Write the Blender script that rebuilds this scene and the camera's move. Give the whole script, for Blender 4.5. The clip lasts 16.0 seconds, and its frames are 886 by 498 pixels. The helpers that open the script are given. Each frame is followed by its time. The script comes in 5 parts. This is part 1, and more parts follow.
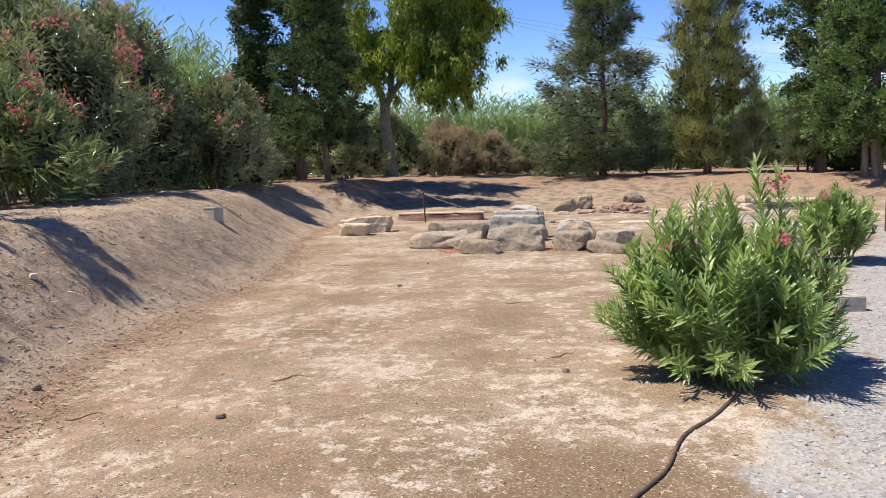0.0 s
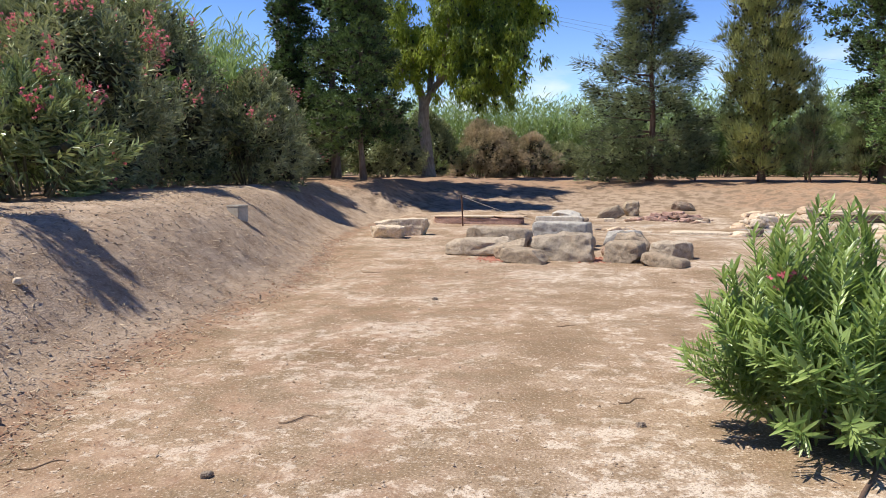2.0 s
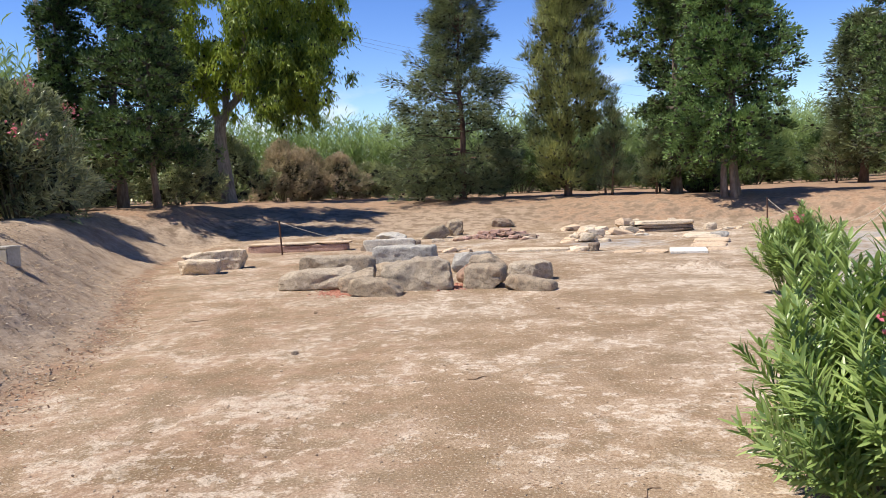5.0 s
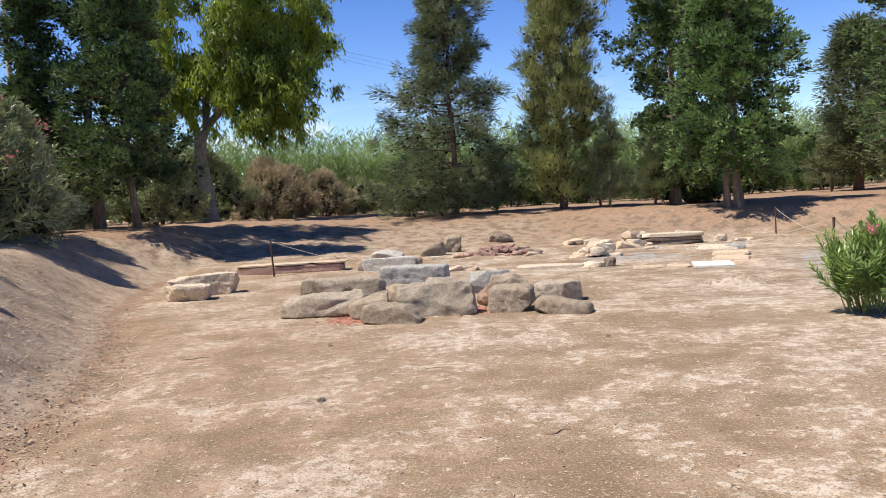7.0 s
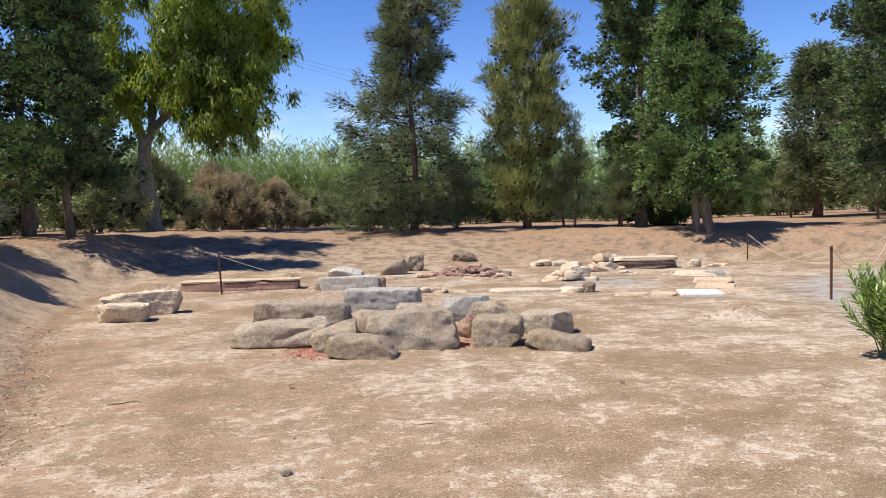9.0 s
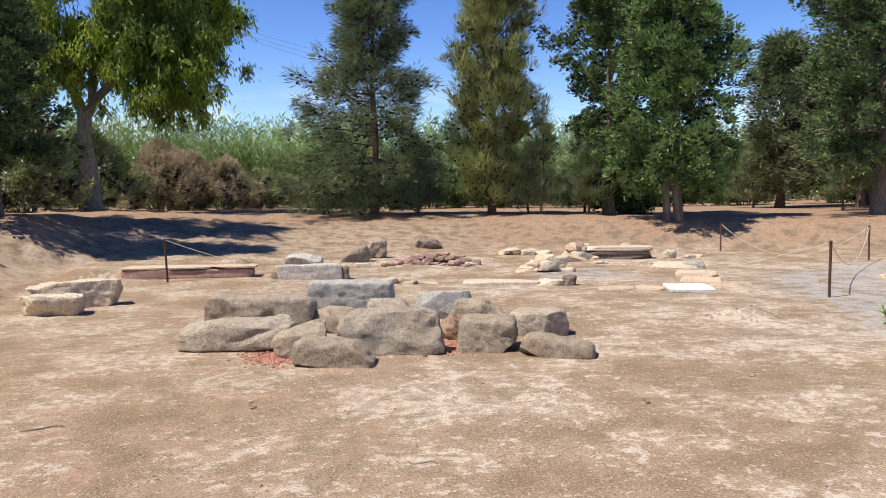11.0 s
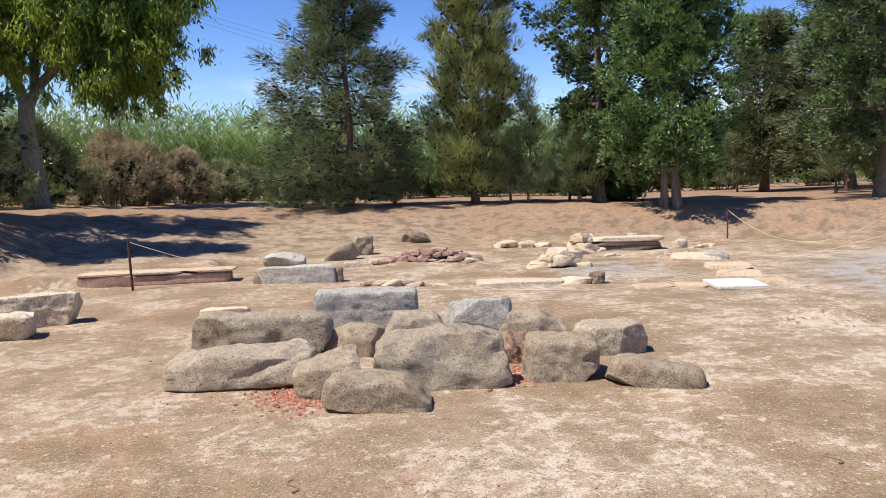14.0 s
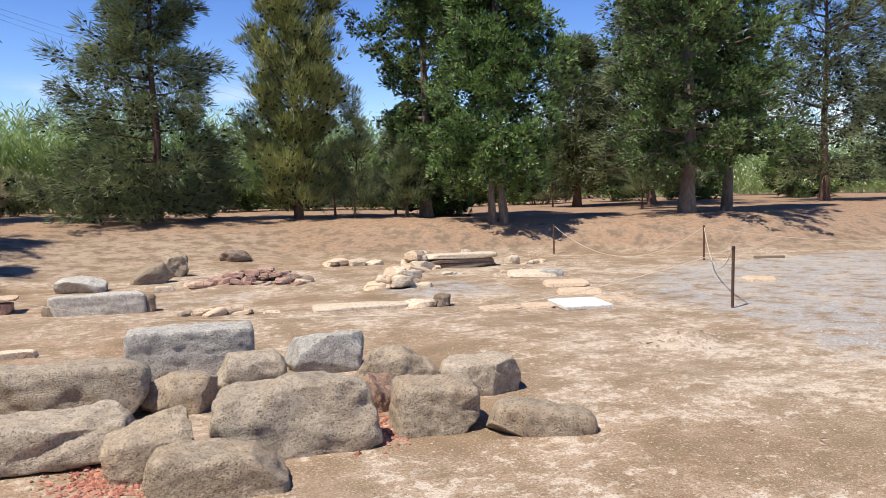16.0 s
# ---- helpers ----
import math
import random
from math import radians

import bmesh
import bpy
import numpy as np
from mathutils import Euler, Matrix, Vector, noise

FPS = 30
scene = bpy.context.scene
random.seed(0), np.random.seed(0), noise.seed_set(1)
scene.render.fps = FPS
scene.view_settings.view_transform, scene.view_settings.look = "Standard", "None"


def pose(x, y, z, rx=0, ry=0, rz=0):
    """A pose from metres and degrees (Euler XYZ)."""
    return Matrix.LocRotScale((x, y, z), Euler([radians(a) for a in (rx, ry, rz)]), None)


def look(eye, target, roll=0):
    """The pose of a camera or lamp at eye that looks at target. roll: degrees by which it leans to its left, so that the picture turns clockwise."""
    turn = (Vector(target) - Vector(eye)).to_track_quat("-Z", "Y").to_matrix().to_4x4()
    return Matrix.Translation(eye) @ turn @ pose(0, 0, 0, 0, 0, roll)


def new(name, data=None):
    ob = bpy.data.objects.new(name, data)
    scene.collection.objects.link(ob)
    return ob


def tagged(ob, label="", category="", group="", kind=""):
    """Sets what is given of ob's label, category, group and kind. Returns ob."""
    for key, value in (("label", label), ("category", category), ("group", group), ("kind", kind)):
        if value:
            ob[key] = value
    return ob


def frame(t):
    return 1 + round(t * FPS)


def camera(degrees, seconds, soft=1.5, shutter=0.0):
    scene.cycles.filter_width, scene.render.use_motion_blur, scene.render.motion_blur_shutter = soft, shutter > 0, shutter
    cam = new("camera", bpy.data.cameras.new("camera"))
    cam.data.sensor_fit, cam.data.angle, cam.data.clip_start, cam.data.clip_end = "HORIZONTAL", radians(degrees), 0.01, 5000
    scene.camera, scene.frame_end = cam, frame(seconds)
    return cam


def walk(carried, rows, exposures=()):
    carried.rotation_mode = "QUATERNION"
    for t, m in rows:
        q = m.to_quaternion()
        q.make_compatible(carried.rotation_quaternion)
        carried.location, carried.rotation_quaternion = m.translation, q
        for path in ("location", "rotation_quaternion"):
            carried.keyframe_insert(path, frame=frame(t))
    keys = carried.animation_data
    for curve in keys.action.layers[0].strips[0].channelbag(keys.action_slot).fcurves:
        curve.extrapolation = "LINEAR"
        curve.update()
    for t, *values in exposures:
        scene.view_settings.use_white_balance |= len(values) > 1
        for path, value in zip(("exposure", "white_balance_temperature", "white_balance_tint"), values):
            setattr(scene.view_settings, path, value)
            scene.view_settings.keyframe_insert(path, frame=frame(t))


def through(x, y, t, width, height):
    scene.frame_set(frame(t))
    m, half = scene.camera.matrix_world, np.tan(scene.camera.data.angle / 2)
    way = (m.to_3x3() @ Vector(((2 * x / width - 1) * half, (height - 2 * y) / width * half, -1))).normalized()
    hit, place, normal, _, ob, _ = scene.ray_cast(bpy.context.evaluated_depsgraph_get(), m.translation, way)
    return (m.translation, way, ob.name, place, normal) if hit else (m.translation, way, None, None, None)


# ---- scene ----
cam = camera(61.7, 16.0, soft=0.8)
PATH = [
    (0, (2.65, 0.536, 1.607), (2.292, 2.492, 1.392), -2.1),
    (0.5, (2.702, 0.823, 1.621), (2.268, 2.762, 1.396), -0.4),
    (1, (2.6, 1.086, 1.605), (2.131, 3.016, 1.37), -0.4),
    (1.5, (2.465, 1.308, 1.607), (2.008, 3.241, 1.376), -1.1),
    (2, (2.367, 1.595, 1.601), (1.918, 3.533, 1.391), -0.7),
    (2.5, (2.246, 1.859, 1.599), (1.79, 3.798, 1.418), -1.5),
    (3, (2.048, 2.154, 1.592), (1.701, 4.116, 1.412), -2.3),
    (3.5, (1.888, 2.463, 1.547), (1.653, 4.44, 1.362), -1.0),
    (4, (1.747, 2.759, 1.584), (1.586, 4.746, 1.425), -0.7),
    (4.5, (1.534, 3.007, 1.574), (1.536, 5.001, 1.418), -1.9),
    (4.7, (1.465, 3.078, 1.575), (1.53, 5.07, 1.408), -2.0),
    (6.8, (0.837, 4.21, 1.59), (0.985, 6.201, 1.468), -3.4),
    (7, (0.807, 4.347, 1.592), (0.963, 6.337, 1.464), -3.4),
    (7.5, (0.712, 4.686, 1.611), (0.881, 6.675, 1.494), -2.5),
    (8, (0.578, 4.984, 1.637), (0.787, 6.97, 1.529), -3.0),
    (8.5, (0.525, 5.341, 1.621), (0.795, 7.321, 1.528), -3.0),
    (8.7, (0.55, 5.476, 1.629), (0.823, 7.455, 1.537), -2.2),
    (10.8, (0.404, 6.799, 1.673), (0.815, 8.751, 1.536), -1.1),
    (11, (0.377, 6.902, 1.672), (0.798, 8.852, 1.531), -0.7),
    (11.5, (0.243, 7.22, 1.679), (0.705, 9.16, 1.525), -1.1),
    (12, (0.145, 7.522, 1.692), (0.649, 9.452, 1.543), -2.4),
    (12.5, (0.137, 7.89, 1.694), (0.646, 9.82, 1.559), -0.8),
    (13, (0.069, 8.208, 1.689), (0.551, 10.144, 1.553), 0.1),
    (13.5, (-0.063, 8.521, 1.714), (0.43, 10.453, 1.563), -1.3),
    (14, (-0.135, 8.804, 1.692), (0.399, 10.723, 1.52), -1.7),
    (14.5, (-0.21, 9.099, 1.733), (0.351, 11.013, 1.583), -1.0),
    (15, (-0.26, 9.345, 1.732), (0.346, 11.246, 1.594), -0.5),
    (15.5, (-0.273, 9.606, 1.755), (0.507, 11.441, 1.596), -1.1),
    (16, (-0.12, 9.865, 1.759), (0.871, 11.596, 1.608), -1.2),
]
walk(cam, [(t, look(eye, target, roll)) for t, eye, target, roll in PATH], exposures=[(0, 0.43), (4.7, 0.42), (8, 0.38), (16, 0.36)])

# ---- world and sun ----
SUN_WAY = Vector((-0.46, -0.09, 0.88)).normalized()   # towards the sun
world = bpy.data.worlds.new("sky")
scene.world = world
world.use_nodes = True
wn, wl = world.node_tree.nodes, world.node_tree.links
wn.clear()
sky = wn.new("ShaderNodeTexSky")
sky.sky_type = "NISHITA"
sky.sun_disc = False
sky.sun_elevation = math.asin(SUN_WAY.z)
sky.sun_rotation = math.atan2(SUN_WAY.x, SUN_WAY.y)
sky.altitude = 50
sky.air_density, sky.dust_density, sky.ozone_density = 1.0, 0.0, 3.0
coord = wn.new("ShaderNodeTexCoord")
stretch = wn.new("ShaderNodeMapping")
stretch.inputs["Scale"].default_value = (3.0, 3.0, 9.0)
cloud = wn.new("ShaderNodeTexNoise")
cloud.inputs["Scale"].default_value = 1.6
cloud.inputs["Detail"].default_value = 7
cloud.inputs["Roughness"].default_value = 0.55
edge = wn.new("ShaderNodeMapRange")
edge.inputs["From Min"].default_value, edge.inputs["From Max"].default_value = 0.52, 0.66
split = wn.new("ShaderNodeSeparateXYZ")
low = wn.new("ShaderNodeMapRange")
low.inputs["From Min"].default_value, low.inputs["From Max"].default_value = 0.15, 0.09
both = wn.new("ShaderNodeMath")
both.operation = "MULTIPLY"
mixc = wn.new("ShaderNodeMix")
mixc.data_type = "RGBA"
mixc.inputs["B"].default_value = (8.0, 8.3, 8.8, 1)
back = wn.new("ShaderNodeBackground")
back.inputs["Strength"].default_value = 0.10
wout = wn.new("ShaderNodeOutputWorld")
wl.new(coord.outputs["Generated"], stretch.inputs["Vector"])
wl.new(stretch.outputs["Vector"], cloud.inputs["Vector"])
wl.new(cloud.outputs["Fac"], edge.inputs["Value"])
wl.new(coord.outputs["Generated"], split.inputs["Vector"])
wl.new(split.outputs["Z"], low.inputs["Value"])
wl.new(edge.outputs["Result"], both.inputs[0])
wl.new(low.outputs["Result"], both.inputs[1])
wl.new(both.outputs["Value"], mixc.inputs["Factor"])
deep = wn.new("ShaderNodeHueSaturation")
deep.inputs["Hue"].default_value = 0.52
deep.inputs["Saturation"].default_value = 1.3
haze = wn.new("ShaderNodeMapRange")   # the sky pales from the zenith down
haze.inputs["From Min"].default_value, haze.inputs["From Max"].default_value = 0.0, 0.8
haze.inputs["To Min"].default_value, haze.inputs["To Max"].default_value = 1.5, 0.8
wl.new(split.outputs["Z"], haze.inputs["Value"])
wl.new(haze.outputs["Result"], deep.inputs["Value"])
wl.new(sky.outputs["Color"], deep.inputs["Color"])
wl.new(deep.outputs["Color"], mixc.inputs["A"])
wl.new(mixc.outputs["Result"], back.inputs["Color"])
wl.new(back.outputs["Background"], wout.inputs["Surface"])

sun = new("sun", bpy.data.lights.new("sun", "SUN"))
sun.data.energy = 5.0
sun.data.angle = radians(0.53)
sun.data.color = (1.0, 0.94, 0.845)
sun.matrix_world = look((0, 0, 30), Vector((0, 0, 30)) - SUN_WAY)


# ---- helpers of this scene ----
def value_noise(p, seed=0):
    """Smooth noise from -1 to 1 at the rows of p."""
    p = np.asarray(p, float)
    i = np.floor(p).astype(np.int64)
    f = p - i
    f = f * f * (3 - 2 * f)
    out = np.zeros(len(p))
    for dx in (0, 1):
        for dy in (0, 1):
            for dz in (0, 1):
                h = ((i[:, 0] + dx) * 374761393 + (i[:, 1] + dy) * 668265263 + (i[:, 2] + dz) * 2147483647 + seed * 974711) & 0xFFFFFFFF
                h = ((h ^ (h >> 13)) * 1274126177) & 0xFFFFFFFF
                h = (h ^ (h >> 16)) & 0xFFFF
                w = (f[:, 0] if dx else 1 - f[:, 0]) * (f[:, 1] if dy else 1 - f[:, 1]) * (f[:, 2] if dz else 1 - f[:, 2])
                out += w * (h / 32767.5 - 1)
    return out


def fractal(p, octaves=4, seed=0, gain=0.5):
    out, a = 0, 1.0
    for o in range(octaves):
        out = out + a * value_noise(np.asarray(p) * 2.0**o, seed + o)
        a *= gain
    return out


def unit(v):
    return v / np.maximum(np.linalg.norm(v, axis=-1, keepdims=True), 1e-9)


def mesh_of(name, verts, faces, smooth=False):
    """A mesh from an array of places and one array of faces, or several with other numbers of corners."""
    some = faces if isinstance(faces, list) else [faces]
    some = [np.asarray(f, np.int32) for f in some if len(f)]
    me = bpy.data.meshes.new(name)
    me.vertices.add(len(verts))
    me.vertices.foreach_set("co", np.asarray(verts, np.float32).ravel())
    total = sum(f.size for f in some)
    me.loops.add(total)
    me.loops.foreach_set("vertex_index", np.concatenate([f.ravel() for f in some]))
    sizes = np.concatenate([np.full(len(f), f.shape[1], np.int32) for f in some])
    me.polygons.add(len(sizes))
    me.polygons.foreach_set("loop_start", np.r_[0, np.cumsum(sizes)[:-1]].astype(np.int32))
    me.polygons.foreach_set("use_smooth", np.full(len(sizes), bool(smooth)))
    me.update(calc_edges=True)
    return me


class Geo:
    """Collects places and faces for one mesh."""

    def __init__(self):
        self.v, self.f, self.n = [], {}, 0

    def add(self, verts, faces):
        faces = np.asarray(faces)
        self.v.append(np.asarray(verts, float).reshape(-1, 3))
        self.f.setdefault(faces.shape[1], []).append(faces + self.n)
        self.n += len(self.v[-1])

    def mesh(self, name, smooth=False):
        return mesh_of(name, np.concatenate(self.v), [np.concatenate(f) for f in self.f.values()], smooth)


def thing(name, me, material, at=(0, 0, 0), label="", category="", group="", kind="", turn=0.0):
    ob = new(name, me)
    if me is not None and material is not None:
        me.materials.clear()
        me.materials.append(material)
    ob.matrix_basis = pose(*at, 0, 0, turn)
    return tagged(ob, label, category, group, kind)


def part(name, me, material, parent, label="", m=None):
    """One mesh object under a thing or a part; m: its pose within the parent."""
    ob = new(name, me)
    if material is not None and not len(me.materials):
        me.materials.append(material)
    ob.parent = parent
    if m is not None:
        ob.matrix_basis = m
    return tagged(ob, label)


def tube(geo, pts, radii, sides=6, cap=True):
    """A tapered tube along pts."""
    pts = np.asarray(pts, float)
    radii = np.broadcast_to(radii, len(pts))
    way = unit(np.gradient(pts, axis=0))
    ref = np.where(np.abs(way[:, 2:3]) > 0.9, [[1.0, 0, 0]], [[0, 0, 1.0]])
    a = unit(np.cross(way, ref))
    b = np.cross(way, a)
    ang = np.linspace(0, 2 * np.pi, sides, endpoint=False)
    ring = a[:, None] * np.cos(ang)[None, :, None] + b[:, None] * np.sin(ang)[None, :, None]
    v = pts[:, None] + ring * np.asarray(radii)[:, None, None]
    n = len(pts)
    i, j = np.meshgrid(np.arange(n - 1), np.arange(sides), indexing="ij")
    k = (j + 1) % sides
    q = np.stack([i * sides + j, i * sides + k, (i + 1) * sides + k, (i + 1) * sides + j], -1).reshape(-1, 4)
    geo.add(v.reshape(-1, 3), q)
    if cap:
        c = v[-1].mean(0)
        geo.add(np.r_[v[-1], [c]], np.stack([np.arange(sides), (np.arange(sides) + 1) % sides, np.full(sides, sides)], 1))


def leaves(P, D, L, W, rng, fold=0.25, curl=0.0, out=None):
    """Folded leaves, two triangles each: from P along D, length L, width W; out: the way their blades face. Places and faces."""
    n = len(P)
    D = unit(D)
    loose = unit(rng.normal(size=(n, 3)))
    S = unit(np.cross(D, loose if out is None else unit(out) + loose * 0.45))
    N = np.cross(D, S)
    L = np.broadcast_to(L, n)[:, None]
    W = np.broadcast_to(W, n)[:, None]
    mid = P + D * L * 0.45 + N * W * fold
    tip = P + D * L - np.array([0, 0, 1.0]) * L * curl
    v = np.stack([P, mid + S * W / 2, tip, mid - S * W / 2], 1).reshape(-1, 3)
    b = np.arange(n)[:, None] * 4
    return v, np.concatenate([b + [0, 1, 2], b + [0, 2, 3]])


# ---- materials ----
def material(name):
    m = bpy.data.materials.new(name)
    m.use_nodes = True
    t = m.node_tree
    return m, t.nodes, t.links, t.nodes["Principled BSDF"]


def node(nodes, links, kind, inputs=None, **props):
    nd = nodes.new(kind)
    for k, v in props.items():
        if k == "data_type":
            nd.data_type = v
        elif k == "operation":
            nd.operation = v
        elif k == "feature":
            nd.feature = v
        elif k == "blend_type":
            nd.blend_type = v
        elif k == "attribute_name":
            nd.attribute_name = v
    for k, v in (inputs or {}).items():
        if isinstance(v, bpy.types.NodeSocket):
            links.new(v, nd.inputs[k])
        else:
            nd.inputs[k].default_value = v
    return nd


def mixed(nodes, links, fac, a, b, blend="MIX"):
    nd = node(nodes, links, "ShaderNodeMix", {"Factor": fac}, data_type="RGBA", blend_type=blend)
    for k, v in (("A", a), ("B", b)):
        if isinstance(v, bpy.types.NodeSocket):
            links.new(v, nd.inputs[k])
        else:
            nd.inputs[k].default_value = (*v, 1) if len(v) == 3 else v
    return nd.outputs["Result"]


def ranged(nodes, links, value, a, b, lo=0.0, hi=1.0):
    return node(nodes, links, "ShaderNodeMapRange", {"Value": value, "From Min": a, "From Max": b, "To Min": lo, "To Max": hi}).outputs["Result"]


def noisy(nodes, links, vec, scale, detail=4.0, rough=0.55):
    return node(nodes, links, "ShaderNodeTexNoise", {"Vector": vec, "Scale": scale, "Detail": detail, "Roughness": rough}).outputs["Fac"]


def leaf_material(name, dark, light, through=0.3, rough=0.5, patch=0.8):
    m, n, l, bsdf = material(name)
    geo = n.new("ShaderNodeNewGeometry")
    big = noisy(n, l, geo.outputs["Position"], patch, 3)
    isl = ranged(n, l, geo.outputs["Random Per Island"], 0, 1, -0.35, 0.35)
    f = node(n, l, "ShaderNodeMath", {0: ranged(n, l, big, 0.3, 0.7), 1: isl}, operation="ADD")
    f.use_clamp = True
    col = mixed(n, l, f.outputs[0], dark, light)
    l.new(col, bsdf.inputs["Base Color"])
    bsdf.inputs["Roughness"].default_value = rough
    bsdf.inputs["Specular IOR Level"].default_value = 0.35 if rough > 0.45 else 0.5
    tr = n.new("ShaderNodeBsdfTranslucent")
    l.new(mixed(n, l, 0.5, col, (light[0] * 1.2, light[1] * 1.25, light[2] * 0.8)), tr.inputs["Color"])
    mx = n.new("ShaderNodeMixShader")
    mx.inputs["Fac"].default_value = through
    l.new(bsdf.outputs["BSDF"], mx.inputs[1])
    l.new(tr.outputs["BSDF"], mx.inputs[2])
    l.new(mx.outputs["Shader"], n["Material Output"].inputs["Surface"])
    return m


def rock_material(name, dark, light, tint=(0.5, 0.36, 0.26), grain=60.0, bump=0.85, dist=0.0095):
    m, n, l, bsdf = material(name)
    tc = n.new("ShaderNodeTexCoord")
    info = n.new("ShaderNodeObjectInfo")
    off = node(n, l, "ShaderNodeVectorMath", {0: tc.outputs["Object"], 1: info.outputs["Location"]}, operation="ADD")
    vec = off.outputs["Vector"]
    big = noisy(n, l, vec, 3.5, 5, 0.6)
    mid = noisy(n, l, vec, 14, 6, 0.65)
    fine = noisy(n, l, vec, grain, 4, 0.7)
    col = mixed(n, l, ranged(n, l, mid, 0.32, 0.68), dark, light)
    col = mixed(n, l, ranged(n, l, big, 0.48, 0.66, 0, 0.65), col, tint)
    col = mixed(n, l, ranged(n, l, fine, 0.34, 0.48, 0.85, 0.0), col, tuple(c * 0.34 for c in dark))
    col = mixed(n, l, ranged(n, l, fine, 0.60, 0.70, 0.0, 0.5), col, tuple(min(1, c * 1.35) for c in light))
    bright = ranged(n, l, info.outputs["Random"], 0, 1, 0.85, 1.12)
    hsv = node(n, l, "ShaderNodeHueSaturation", {"Color": col, "Value": bright})
    l.new(hsv.outputs["Color"], bsdf.inputs["Base Color"])
    bsdf.inputs["Roughness"].default_value = 0.93
    bsdf.inputs["Specular IOR Level"].default_value = 0.2
    pits = node(n, l, "ShaderNodeTexVoronoi", {"Vector": vec, "Scale": grain * 1.5})
    pit = node(n, l, "ShaderNodeMath", {0: pits.outputs["Distance"], 1: 0.35}, operation="MULTIPLY")
    hgt = node(n, l, "ShaderNodeMath", {0: fine, 1: pit.outputs[0]}, operation="ADD")
    hgt = node(n, l, "ShaderNodeMath", {0: hgt.outputs[0], 1: 1.8}, operation="MULTIPLY")
    hgt2 = node(n, l, "ShaderNodeMath", {0: hgt.outputs[0], 1: mid}, operation="ADD")
    bp = node(n, l, "ShaderNodeBump", {"Strength": bump, "Distance": dist, "Height": hgt2.outputs[0]})
    l.new(bp.outputs["Normal"], bsdf.inputs["Normal"])
    return m


def plain_material(name, a, b, scale=20.0, rough=0.8, metal=0.0, bump=0.3, dist=0.004):
    m, n, l, bsdf = material(name)
    tc = n.new("ShaderNodeTexCoord")
    f = noisy(n, l, tc.outputs["Object"], scale, 6, 0.65)
    g = noisy(n, l, tc.outputs["Object"], scale * 0.13, 3)
    col = mixed(n, l, ranged(n, l, f, 0.35, 0.65), a, b)
    col = mixed(n, l, ranged(n, l, g, 0.4, 0.7, 0, 0.4), col, tuple(c * 0.6 for c in a))
    l.new(col, bsdf.inputs["Base Color"])
    bsdf.inputs["Roughness"].default_value = rough
    bsdf.inputs["Metallic"].default_value = metal
    bp = node(n, l, "ShaderNodeBump", {"Strength": bump, "Distance": dist, "Height": f})
    l.new(bp.outputs["Normal"], bsdf.inputs["Normal"])
    return m


def bark_material(name, a, b):
    m, n, l, bsdf = material(name)
    geo = n.new("ShaderNodeNewGeometry")
    mp = node(n, l, "ShaderNodeMapping", {"Vector": geo.outputs["Position"], "Scale": (1, 1, 0.22)})
    f = noisy(n, l, mp.outputs["Vector"], 14, 6, 0.7)
    g = noisy(n, l, geo.outputs["Position"], 1.3, 3)
    col = mixed(n, l, ranged(n, l, f, 0.35, 0.65), a, b)
    col = mixed(n, l, ranged(n, l, g, 0.45, 0.65, 0, 0.5), col, tuple(c * 0.55 for c in a))
    l.new(col, bsdf.inputs["Base Color"])
    bsdf.inputs["Roughness"].default_value = 0.9
    bp = node(n, l, "ShaderNodeBump", {"Strength": 0.7, "Distance": 0.03, "Height": f})
    l.new(bp.outputs["Normal"], bsdf.inputs["Normal"])
    return m


